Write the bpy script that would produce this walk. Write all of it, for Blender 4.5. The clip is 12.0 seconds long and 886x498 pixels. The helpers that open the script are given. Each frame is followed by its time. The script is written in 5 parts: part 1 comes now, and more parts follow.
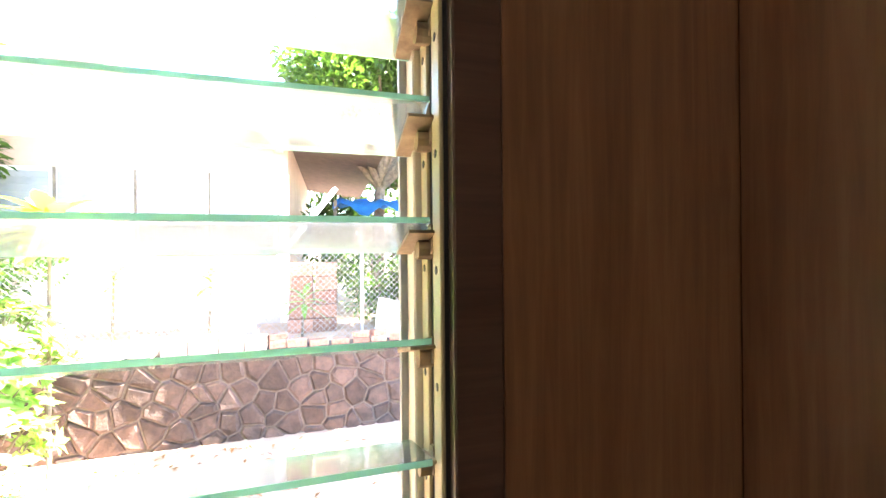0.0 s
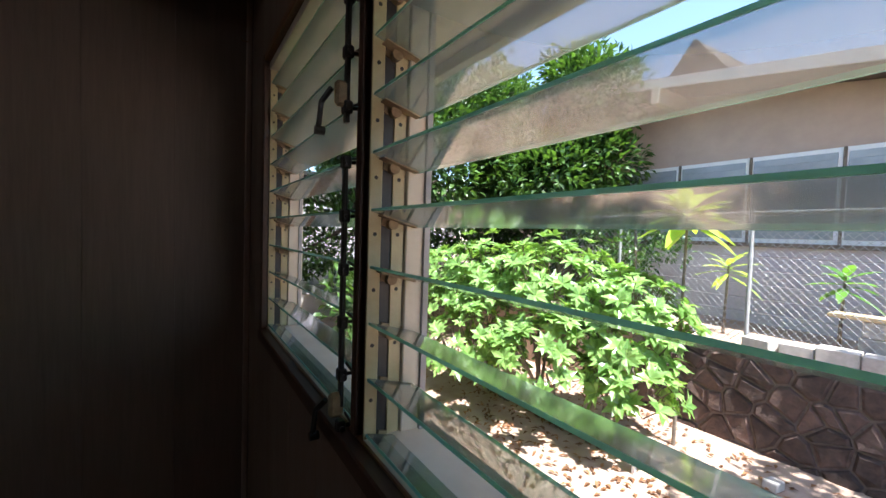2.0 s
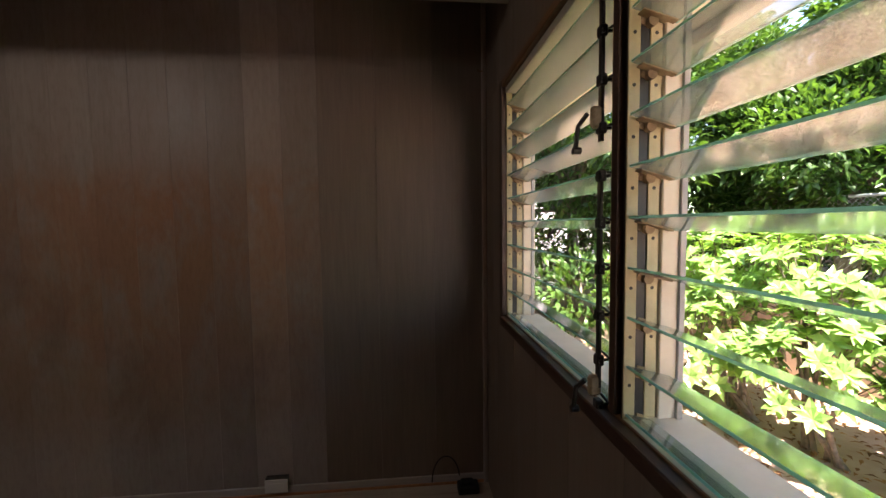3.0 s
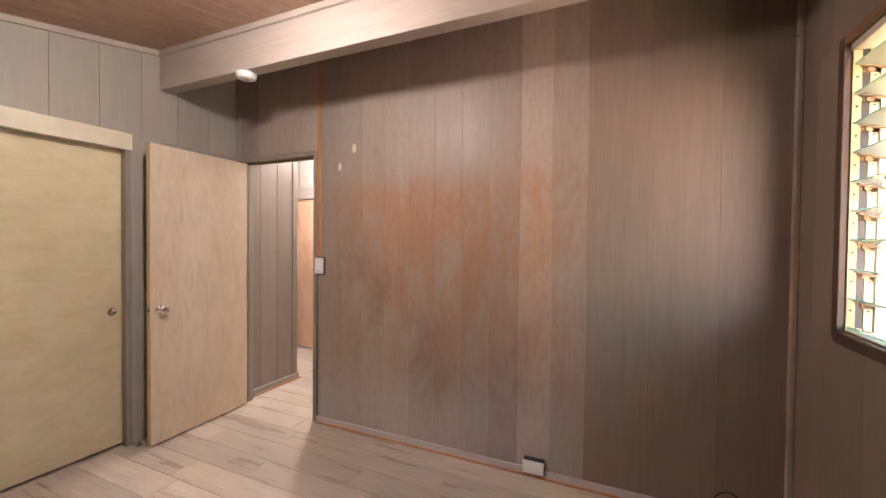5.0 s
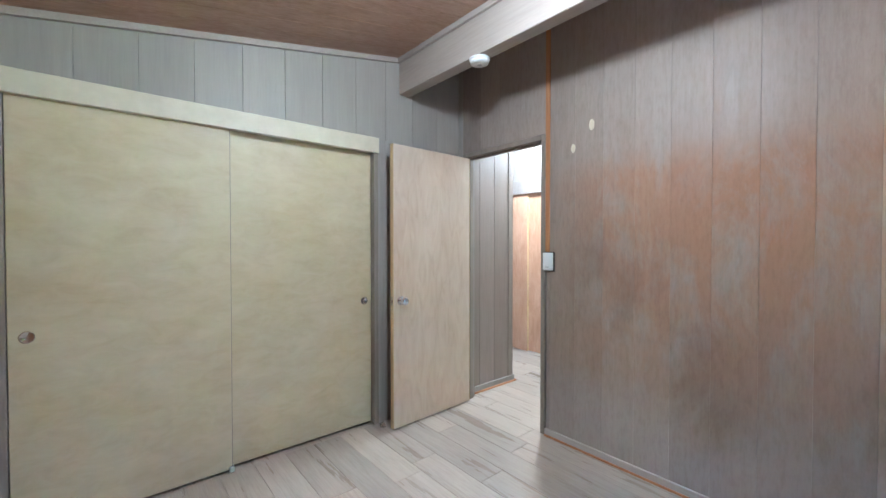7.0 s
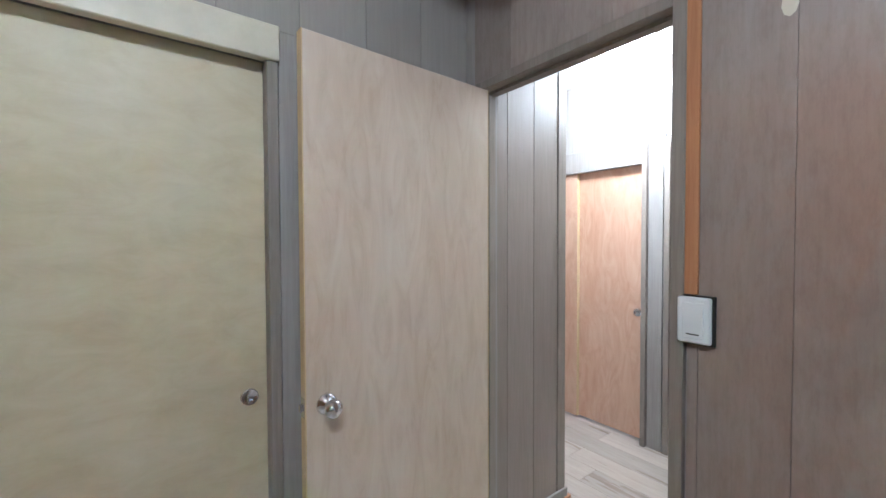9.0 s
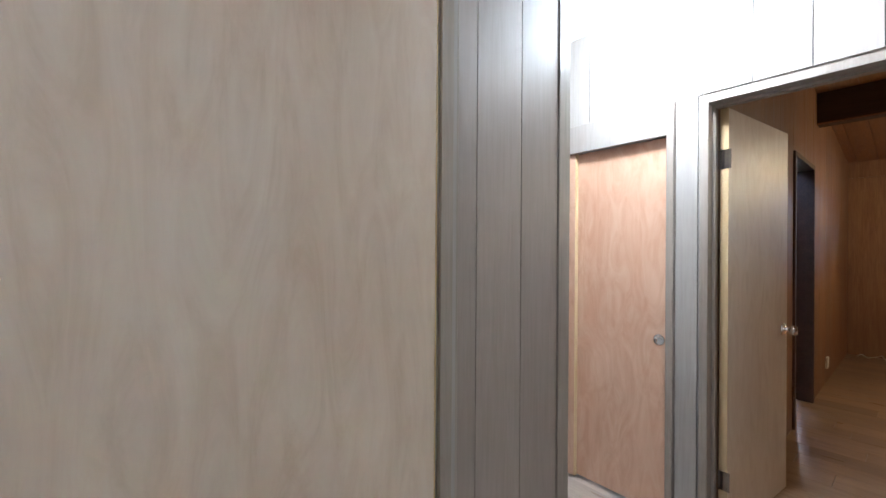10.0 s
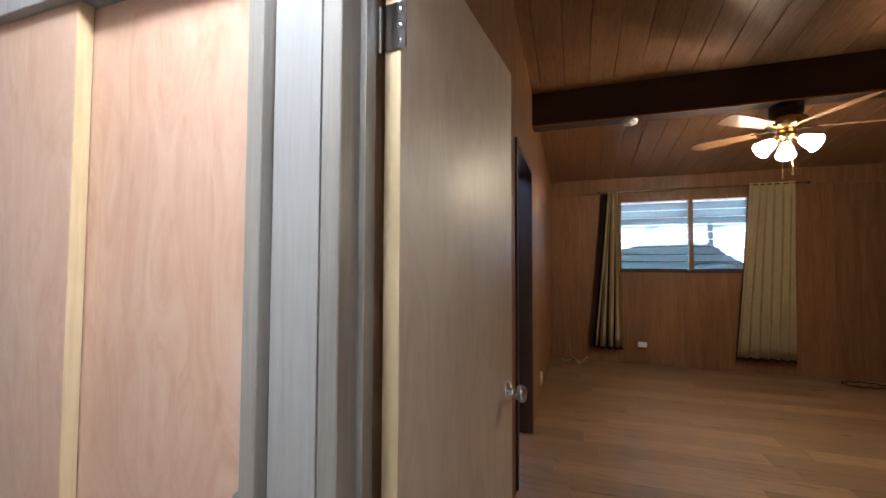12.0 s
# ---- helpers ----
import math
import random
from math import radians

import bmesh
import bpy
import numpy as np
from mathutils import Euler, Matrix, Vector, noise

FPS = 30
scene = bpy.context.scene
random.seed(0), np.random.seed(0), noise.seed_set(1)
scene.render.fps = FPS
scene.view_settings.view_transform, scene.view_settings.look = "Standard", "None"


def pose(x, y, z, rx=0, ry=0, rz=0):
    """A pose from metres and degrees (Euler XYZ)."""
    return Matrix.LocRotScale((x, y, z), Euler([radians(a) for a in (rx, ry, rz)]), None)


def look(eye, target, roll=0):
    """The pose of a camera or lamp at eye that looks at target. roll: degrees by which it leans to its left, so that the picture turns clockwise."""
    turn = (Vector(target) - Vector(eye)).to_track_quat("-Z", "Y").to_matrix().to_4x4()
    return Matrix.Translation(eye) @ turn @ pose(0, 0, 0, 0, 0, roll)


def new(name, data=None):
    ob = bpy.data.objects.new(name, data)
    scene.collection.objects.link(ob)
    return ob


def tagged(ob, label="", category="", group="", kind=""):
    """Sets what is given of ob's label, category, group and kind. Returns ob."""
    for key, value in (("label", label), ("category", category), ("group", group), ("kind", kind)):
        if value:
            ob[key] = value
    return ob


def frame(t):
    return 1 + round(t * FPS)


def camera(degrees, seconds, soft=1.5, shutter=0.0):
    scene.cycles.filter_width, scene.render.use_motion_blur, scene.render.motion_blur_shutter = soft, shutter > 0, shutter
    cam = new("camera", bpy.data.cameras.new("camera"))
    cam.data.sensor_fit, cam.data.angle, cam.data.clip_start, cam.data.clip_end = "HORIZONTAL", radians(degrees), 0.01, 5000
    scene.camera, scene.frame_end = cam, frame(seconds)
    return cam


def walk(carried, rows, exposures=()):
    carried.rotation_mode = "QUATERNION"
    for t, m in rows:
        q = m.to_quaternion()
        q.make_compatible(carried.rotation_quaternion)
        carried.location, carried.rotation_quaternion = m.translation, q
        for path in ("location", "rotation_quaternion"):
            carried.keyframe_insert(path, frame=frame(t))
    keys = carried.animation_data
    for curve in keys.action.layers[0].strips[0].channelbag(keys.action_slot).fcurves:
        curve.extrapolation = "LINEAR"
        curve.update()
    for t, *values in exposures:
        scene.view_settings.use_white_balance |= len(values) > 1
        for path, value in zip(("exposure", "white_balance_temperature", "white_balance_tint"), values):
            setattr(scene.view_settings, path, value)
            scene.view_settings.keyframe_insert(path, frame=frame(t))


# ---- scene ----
cam = camera(96.1, 12.0)
PATH = [
    (0, (2.518, 3.444, 1.501), (3.06, 5.369, 1.504), -0.5),
    (0.3, (2.462, 3.52, 1.478), (2.606, 5.515, 1.482), -0.6),
    (0.5, (2.435, 3.563, 1.462), (2.306, 5.561, 1.464), 0.3),
    (0.7, (2.375, 3.547, 1.458), (2.041, 5.525, 1.466), 0.4),
    (1, (2.146, 3.56, 1.461), (1.558, 5.472, 1.453), 1.4),
    (1.5, (2.134, 3.539, 1.484), (0.928, 5.134, 1.451), 1.6),
    (2, (2.147, 3.489, 1.487), (0.479, 4.589, 1.41), 1.8),
    (2.5, (2.202, 3.385, 1.504), (0.279, 3.922, 1.394), 0.7),
    (3, (2.254, 3.32, 1.516), (0.266, 3.497, 1.395), -0.7),
    (3.5, (2.254, 3.243, 1.459), (0.259, 3.134, 1.377), 0.8),
    (3.6, (2.272, 3.218, 1.435), (0.28, 3.058, 1.369), 0.7),
    (5.3, (2.382, 3.005, 1.385), (0.631, 2.039, 1.344), 0.4),
    (5.5, (2.382, 2.987, 1.374), (0.685, 1.928, 1.337), 0.2),
    (6, (2.437, 2.893, 1.376), (0.872, 1.648, 1.333), 0.2),
    (6.5, (2.395, 2.737, 1.331), (0.989, 1.315, 1.286), 0.2),
    (7, (2.308, 2.553, 1.336), (1.026, 1.018, 1.303), -0.0),
    (7.2, (2.239, 2.446, 1.372), (0.982, 0.892, 1.325), 0.1),
    (9, (1.163, 1.353, 1.419), (-0.047, -0.238, 1.37), -0.2),
    (9.5, (0.874, 1.06, 1.409), (-0.339, -0.53, 1.369), -0.2),
    (10, (0.551, 0.819, 1.352), (-0.73, -0.717, 1.356), 0.4),
    (10.5, (0.199, 0.626, 1.282), (-1.219, -0.784, 1.346), 1.3),
    (11, (-0.194, 0.514, 1.287), (-1.796, -0.682, 1.362), 0.9),
    (11.3, (-0.478, 0.531, 1.316), (-2.213, -0.461, 1.407), -0.2),
    (11.5, (-0.605, 0.514, 1.314), (-2.403, -0.356, 1.396), 0.5),
    (12, (-1.01, 0.547, 1.342), (-2.906, -0.087, 1.421), 0.2),
]
walk(cam, [(t, look(eye, target, roll)) for t, eye, target, roll in PATH], exposures=[
    (0.0, 4.8, 6700, 12), (0.3, 4.2, 6500, 10), (0.6, 3.4, 6400, 10), (1.0, 2.4, 6200, 9), (1.5, 2.05, 6000, 10), (2.0, 1.95, 5900, 11), (2.5, 2.3, 6400, 13), (3.0, 2.9, 6900, 15),
    (3.5, 4.0, 7000, 24), (4.4, 5.1, 7000, 22), (5.3, 5.75, 6700, 19), (5.8, 5.85, 6000, 13), (6.3, 5.85, 5400, 6), (7.0, 5.75, 4950, 0), (9.0, 5.35, 5000, 3), (10.0, 5.05, 5200, 4), (11.0, 5.1, 5200, 3), (12.0, 5.05, 5100, 3)])

# ---- world, sun and lamps ----
SUN_TO = Vector((0.4, -0.03, 0.9)).normalized()
world = bpy.data.worlds.new("world")
scene.world = world
world.use_nodes = True
wn = world.node_tree
sky = wn.nodes.new("ShaderNodeTexSky")
sky.sky_type, sky.sun_disc = "NISHITA", False
sky.sun_elevation, sky.sun_rotation = math.asin(SUN_TO.z), math.atan2(SUN_TO.x, SUN_TO.y)
wn.links.new(sky.outputs[0], wn.nodes["Background"].inputs[0])
wn.nodes["Background"].inputs[1].default_value = 0.12


def lamp(name, kind, m, energy, color, **more):
    data = bpy.data.lights.new(name, kind)
    data.energy, data.color = energy, color
    ob = new(name, data)
    ob.matrix_basis = m
    return data


sun = lamp("sun", "SUN", look(SUN_TO * 30, (0, 0, 0)), 5.0, (1, 0.95, 0.87))
sun.angle = radians(0.5)
HALL_LAMP = (-1.12, 0.14)
hall_bulb = lamp("hall_bulb", "POINT", pose(HALL_LAMP[0], HALL_LAMP[1], 2.37), 1.9, (1, 0.94, 0.87))
hall_bulb.shadow_soft_size = 0.09
ROOM_LAMP = (1.35, 1.55)
room_bulb = lamp("room_bulb", "POINT", pose(ROOM_LAMP[0], ROOM_LAMP[1], 2.52), 1.15, (1, 0.96, 0.9))
room_bulb.shadow_soft_size = 0.06
FAN = (-4.62, 2.05)
for i in range(3):
    a = radians(40 + 120 * i)
    b = lamp("fan_bulb", "POINT", pose(FAN[0] + 0.14 * math.cos(a), FAN[1] + 0.14 * math.sin(a), 2.17), 1.05, (1, 0.72, 0.42))
    b.shadow_soft_size = 0.03

# ---- materials ----


def mat(name, color, rough=0.5, metal=0.0, spec=0.5):
    m = bpy.data.materials.new(name)
    m.use_nodes = True
    b = m.node_tree.nodes["Principled BSDF"]
    b.inputs["Base Color"].default_value = (*color, 1)
    b.inputs["Roughness"].default_value = rough
    b.inputs["Metallic"].default_value = metal
    b.inputs["Specular IOR Level"].default_value = spec
    return m


def node(m, kind, **values):
    n = m.node_tree.nodes.new(kind)
    for k, v in values.items():
        n.inputs[k.replace("_", " ")].default_value = v
    return n


def link(m, a, b):
    m.node_tree.links.new(a, b)


def ramp(m, fac, stops):
    r = m.node_tree.nodes.new("ShaderNodeValToRGB")
    e = r.color_ramp.elements
    while len(e) < len(stops):
        e.new(0.5)
    for el, (p, c) in zip(e, stops):
        el.position, el.color = p, (*c, 1)
    link(m, fac, r.inputs[0])
    return r.outputs[0]


def mixc(m, fac, a, b, mode="MIX"):
    n = m.node_tree.nodes.new("ShaderNodeMix")
    n.data_type, n.blend_type = "RGBA", mode
    for sock, v in ((n.inputs[0], fac), (n.inputs[6], a), (n.inputs[7], b)):
        if isinstance(v, (int, float)):
            sock.default_value = v
        elif isinstance(v, tuple):
            sock.default_value = (*v, 1)
        else:
            link(m, v, sock)
    return n.outputs[2]


def coords(m, scale, shift=True):
    """World-size coordinates stretched by scale, with a random shift for each object."""
    tc = m.node_tree.nodes.new("ShaderNodeNewGeometry")
    mp = m.node_tree.nodes.new("ShaderNodeVectorMath")
    mp.operation = "MULTIPLY"
    mp.inputs[1].default_value = scale
    link(m, tc.outputs["Position"], mp.inputs[0])
    if not shift:
        return mp.outputs[0]
    oi = m.node_tree.nodes.new("ShaderNodeObjectInfo")
    sc = m.node_tree.nodes.new("ShaderNodeMath")
    sc.operation = "MULTIPLY"
    sc.inputs[1].default_value = 60
    link(m, oi.outputs["Random"], sc.inputs[0])
    ad = m.node_tree.nodes.new("ShaderNodeVectorMath")
    link(m, mp.outputs[0], ad.inputs[0])
    link(m, sc.outputs[0], ad.inputs[1])
    return ad.outputs[0]


def noise_fac(m, vec, scale, detail=4, rough=0.6, dist=0.0):
    n = node(m, "ShaderNodeTexNoise", Scale=scale, Detail=detail, Roughness=rough, Distortion=dist)
    link(m, vec, n.inputs["Vector"])
    return n.outputs[0]


def bump(m, fac, strength, dist=0.002):
    n = node(m, "ShaderNodeBump", Strength=strength, Distance=dist)
    link(m, fac, n.inputs["Height"])
    link(m, n.outputs[0], m.node_tree.nodes["Principled BSDF"].inputs["Normal"])


def axis_bell(m, sock, stops):
    """A soft window over one coordinate: stops are (metres / 4, weight)."""
    d = m.node_tree.nodes.new("ShaderNodeMath")
    d.operation = "MULTIPLY"
    d.inputs[1].default_value = 0.25
    link(m, sock, d.inputs[0])
    return ramp(m, d.outputs[0], [(p / 4, (w, w, w)) for p, w in stops])


def wear_and_foot_light(m, c, color):
    """Whitewash rubbed off at arm's height: ragged upright patches, board by board, with bare reddish wood below. The
    paler foot paints in light from the floor.
    """
    geo = m.node_tree.nodes.new("ShaderNodeNewGeometry")
    xyz = m.node_tree.nodes.new("ShaderNodeSeparateXYZ")
    link(m, geo.outputs["Position"], xyz.inputs[0])
    band = axis_bell(m, xyz.outputs[2], [(0.0, 0.12), (0.35, 0.2), (0.75, 0.62), (1.1, 0.85), (1.72, 1.0), (1.88, 0.25), (2.1, 0.08)])
    side = axis_bell(m, xyz.outputs[1], [(0.9, 0.15), (1.35, 0.75), (2.1, 1.0), (2.7, 0.75), (3.2, 0.5), (3.7, 0.3)])
    w = mixc(m, 1.0, band, side, "MULTIPLY")
    blot = ramp(m, noise_fac(m, coords(m, (1, 1, 0.6)), 3.6, 7, 0.66, 0.5), [(0.31, (0, 0, 0)), (0.52, (1, 1, 1))])
    w = mixc(m, 1.0, w, blot, "MULTIPLY")
    w = mixc(m, 1.0, w, (0.9, 0.9, 0.9), "MULTIPLY")
    c = mixc(m, w, c, color)
    # Light bounced off the floor, painted as a paler band at the bottom.
    foot_light = axis_bell(m, xyz.outputs[2], [(0.0, 0.75), (0.25, 0.6), (0.55, 0.0), (0.6, 0.0)])
    c = mixc(m, foot_light, c, (0.45, 0.41, 0.4))
    dark = ramp(m, noise_fac(m, coords(m, (1, 1, 0.45), False), 2.6, 6, 0.65, 0.4), [(0.52, (0, 0, 0)), (0.7, (0.6, 0.6, 0.6))])
    low = axis_bell(m, xyz.outputs[2], [(0.2, 0.1), (0.5, 1.0), (0.9, 1.0), (1.6, 0.35), (2.0, 0.0)])
    c = mixc(m, mixc(m, 1.0, dark, low, "MULTIPLY"), c, (0.19, 0.115, 0.085))
    fleck = ramp(m, noise_fac(m, coords(m, (30, 30, 9)), 1.6, 5, 0.7), [(0.34, (0.8, 0.78, 0.76)), (0.55, (1, 1, 1))])
    return mixc(m, 0.6, c, fleck, "MULTIPLY")


def wood(name, dark, mid, light, stretch, rough=0.5, tone=0.18, stain=None, stain_size=1.2, stain_cut=(0.5, 0.68), grain=1.0, bumpy=0.25, shift=True, worn=None, figure=0.6):
    """Grained wood: stretch is the scale of the grain along x, y and z."""
    m = mat(name, mid, rough)
    v = coords(m, stretch, shift)
    g = noise_fac(m, v, 6 * grain, 8, 0.65, figure)
    c = ramp(m, g, [(0.3, dark), (0.5, mid), (0.72, light)])
    big = noise_fac(m, coords(m, tuple(0.3 + 0.5 * s for s in stretch), shift), 2.2, 3)
    c = mixc(m, 0.35, c, ramp(m, big, [(0.35, dark), (0.65, light)]))
    if stain:
        sv = coords(m, (1, 1, 0.55), False)
        s = noise_fac(m, sv, stain_size, 5, 0.62, 0.3)
        w = ramp(m, s, [(stain_cut[0], (0, 0, 0)), (stain_cut[1], (0.62, 0.62, 0.62))])
        c = mixc(m, w, c, stain)
    if worn:
        c = wear_and_foot_light(m, c, worn)
    oi = m.node_tree.nodes.new("ShaderNodeObjectInfo")
    t = ramp(m, oi.outputs["Random"], [(0, (1 - tone,) * 3), (1, (1 + tone * 0.4,) * 3)])
    c = mixc(m, 1.0, c, t, "MULTIPLY")
    link(m, c, m.node_tree.nodes["Principled BSDF"].inputs["Base Color"])
    rr = ramp(m, big, [(0.3, (rough * 0.85,) * 3), (0.7, (min(1, rough * 1.2),) * 3)])
    link(m, rr, m.node_tree.nodes["Principled BSDF"].inputs["Roughness"])
    bump(m, g, bumpy, 0.0015)
    return m


def mottled(name, a, b, scale, rough=0.8, bumpy=0.4, dist=0.004, rnd=0.0, detail=6):
    m = mat(name, a, rough)
    n = noise_fac(m, coords(m, (1, 1, 1)), scale, detail, 0.65)
    c = ramp(m, n, [(0.32, a), (0.68, b)])
    if rnd:
        oi = m.node_tree.nodes.new("ShaderNodeObjectInfo")
        t = ramp(m, oi.outputs["Random"], [(0, (1 - rnd,) * 3), (1, (1 + rnd * 0.5,) * 3)])
        c = mixc(m, 1.0, c, t, "MULTIPLY")
    link(m, c, m.node_tree.nodes["Principled BSDF"].inputs["Base Color"])
    if bumpy:
        bump(m, noise_fac(m, coords(m, (1, 1, 1)), scale * 4, 6), bumpy, dist)
    return m


def leaf_mat(name, dark, light, gloss=0.35):
    m = mat(name, dark, gloss)
    b = m.node_tree.nodes["Principled BSDF"]
    geo = m.node_tree.nodes.new("ShaderNodeNewGeometry")
    c = ramp(m, geo.outputs["Random Per Island"], [(0, dark), (0.7, light), (1, tuple(min(1, v * 1.3) for v in light))])
    link(m, c, b.inputs["Base Color"])
    tr = m.node_tree.nodes.new("ShaderNodeBsdfTranslucent")
    link(m, mixc(m, 1.0, c, (1.5, 1.5, 0.6), "MULTIPLY"), tr.inputs[0])
    mx = m.node_tree.nodes.new("ShaderNodeMixShader")
    mx.inputs[0].default_value = 0.35
    link(m, b.outputs[0], mx.inputs[1])
    link(m, tr.outputs[0], mx.inputs[2])
    link(m, mx.outputs[0], m.node_tree.nodes["Material Output"].inputs[0])
    return m


def glass(name, tint, rough=0.0, haze=0.0, haze_color=(0.8, 0.9, 0.85)):
    m = bpy.data.materials.new(name)
    m.use_nodes = True
    t = m.node_tree
    t.nodes.remove(t.nodes["Principled BSDF"])
    tr = t.nodes.new("ShaderNodeBsdfTransparent")
    tr.inputs[0].default_value = (*tint, 1)
    gl = t.nodes.new("ShaderNodeBsdfGlossy")
    gl.inputs["Roughness"].default_value = rough
    lw = t.nodes.new("ShaderNodeLayerWeight")
    lw.inputs[0].default_value = 0.5
    pw = t.nodes.new("ShaderNodeMath")
    pw.operation = "POWER"
    pw.inputs[1].default_value = 3.4
    link(m, lw.outputs["Facing"], pw.inputs[0])
    fr = t.nodes.new("ShaderNodeMath")
    fr.operation = "MULTIPLY_ADD"
    fr.inputs[1].default_value, fr.inputs[2].default_value = 0.85, 0.05
    link(m, pw.outputs[0], fr.inputs[0])
    mx = t.nodes.new("ShaderNodeMixShader")
    link(m, fr.outputs[0], mx.inputs[0])
    base = tr.outputs[0]
    if haze:
        tl = t.nodes.new("ShaderNodeBsdfTranslucent")
        tl.inputs[0].default_value = (*haze_color, 1)
        hz = t.nodes.new("ShaderNodeMixShader")
        hz.inputs[0].default_value = haze
        link(m, tr.outputs[0], hz.inputs[1])
        link(m, tl.outputs[0], hz.inputs[2])
        base = hz.outputs[0]
    link(m, base, mx.inputs[1])
    link(m, gl.outputs[0], mx.inputs[2])
    link(m, mx.outputs[0], t.nodes["Material Output"].inputs[0])
    return m


def glow(name, color, strength):
    m = mat(name, color)
    b = m.node_tree.nodes["Principled BSDF"]
    b.inputs["Emission Color"].default_value = (*color, 1)
    b.inputs["Emission Strength"].default_value = strength
    return m


UP = (14, 14, 0.7)
M_WALL = wood("washed_panel", (0.31, 0.255, 0.22), (0.35, 0.291, 0.253), (0.385, 0.325, 0.288), UP, 0.5, 0.2, bumpy=0.05, worn=(0.36, 0.175, 0.09))
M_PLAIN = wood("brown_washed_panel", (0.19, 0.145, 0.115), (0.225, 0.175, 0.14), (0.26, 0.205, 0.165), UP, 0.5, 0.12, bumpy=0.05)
M_HALL = wood("hall_panel", (0.25, 0.205, 0.18), (0.29, 0.24, 0.21), (0.33, 0.275, 0.245), UP, 0.5, 0.1, bumpy=0.08)
M_WALL2 = wood("grey_panel", (0.30, 0.275, 0.255), (0.355, 0.325, 0.30), (0.41, 0.38, 0.35), UP, 0.5, 0.12, stain=(0.31, 0.19, 0.12), stain_size=1.1, stain_cut=(0.56, 0.8))
M_WALL3 = wood("pale_grey_panel", (0.33, 0.30, 0.27), (0.36, 0.33, 0.295), (0.39, 0.355, 0.32), UP, 0.5, 0.07)
M_BASE = wood("pale_base_strip", (0.42, 0.38, 0.37), (0.5, 0.46, 0.45), (0.56, 0.52, 0.51), (14, 0.7, 14), 0.5, 0.02)
M_CEIL3 = wood("tan_ceiling_plank", (0.36, 0.25, 0.14), (0.46, 0.34, 0.2), (0.54, 0.42, 0.27), (0.7, 14, 14), 0.6, 0.0)
M_BROWN = wood("brown_panel", (0.16, 0.075, 0.035), (0.24, 0.115, 0.05), (0.33, 0.17, 0.08), UP, 0.4, 0.14)
M_CEIL = wood("pale_ceiling_plank", (0.30, 0.17, 0.115), (0.42, 0.26, 0.19), (0.5, 0.35, 0.27), (0.7, 14, 14), 0.6, 0.0)
M_CEIL2 = wood("brown_ceiling_plank", (0.17, 0.08, 0.035), (0.26, 0.125, 0.055), (0.36, 0.19, 0.09), (0.7, 14, 14), 0.5, 0.0)
M_BEAM = wood("washed_beam", (0.36, 0.305, 0.265), (0.41, 0.355, 0.31), (0.46, 0.4, 0.355), (14, 0.7, 14), 0.55, 0.03)
M_BEAM2 = wood("dark_beam", (0.03, 0.017, 0.012), (0.05, 0.028, 0.02), (0.07, 0.04, 0.028), (14, 0.7, 14), 0.5, 0.03)
M_TRIM = wood("washed_trim", (0.22, 0.185, 0.155), (0.28, 0.24, 0.205), (0.34, 0.295, 0.255), UP, 0.5, 0.08)
M_ORANGE = wood("raw_orange_strip", (0.36, 0.15, 0.06), (0.46, 0.205, 0.09), (0.53, 0.27, 0.13), UP, 0.5, 0.05)
M_BIRCH = wood("birch_ply", (0.52, 0.42, 0.26), (0.6, 0.51, 0.34), (0.67, 0.585, 0.42), (1.6, 1.6, 3.2), 0.45, 0.04, grain=0.7, bumpy=0.08)
M_BIRCH2 = wood("birch_door", (0.5, 0.375, 0.27), (0.6, 0.48, 0.375), (0.66, 0.56, 0.455), (3.2, 3.2, 0.7), 0.42, 0.04, grain=0.6, bumpy=0.06, figure=2.2)
M_EDGE = wood("raw_door_edge", (0.5, 0.35, 0.17), (0.6, 0.44, 0.24), (0.68, 0.52, 0.32), UP, 0.5, 0.03)
M_PINK = wood("pink_ply", (0.48, 0.27, 0.17), (0.58, 0.36, 0.245), (0.65, 0.45, 0.33), (2.4, 2.4, 0.7), 0.42, 0.05, grain=0.7, bumpy=0.06, figure=2.6)
M_FLOOR = wood("oak_vinyl_plank", (0.38, 0.31, 0.25), (0.49, 0.42, 0.355), (0.56, 0.495, 0.43), (14, 0.8, 1), 0.3, 0.22, bumpy=0.1)
# Same oak floor as next door; warm lamp light is put into its colour.
M_FLOOR_WARM = wood("warm_lit_oak_plank", (0.2, 0.115, 0.06), (0.33, 0.205, 0.115), (0.42, 0.275, 0.165), (14, 0.8, 1), 0.32, 0.3, bumpy=0.12)
M_CREAM = mottled("cream_paint", (0.62, 0.56, 0.44), (0.7, 0.64, 0.52), 9, 0.5, 0.1)
M_ALU = mottled("yellowed_channel", (0.5, 0.42, 0.22), (0.62, 0.55, 0.33), 14, 0.45, 0.1)
M_RUST = mottled("brown_clip", (0.18, 0.12, 0.07), (0.4, 0.31, 0.18), 30, 0.6, 0.2)
M_BLACK = mottled("black_metal", (0.012, 0.011, 0.01), (0.03, 0.026, 0.022), 20, 0.45, 0.1)
M_DARKSILL = wood("dark_sill", (0.05, 0.026, 0.018), (0.08, 0.04, 0.026), (0.12, 0.065, 0.04), (0.7, 14, 14), 0.45, 0.05)
M_CHROME = mat("chrome", (0.75, 0.75, 0.76), 0.12, 1.0)
M_WHITE = mottled("white_plastic", (0.78, 0.79, 0.8), (0.83, 0.83, 0.84), 5, 0.35, 0.0)
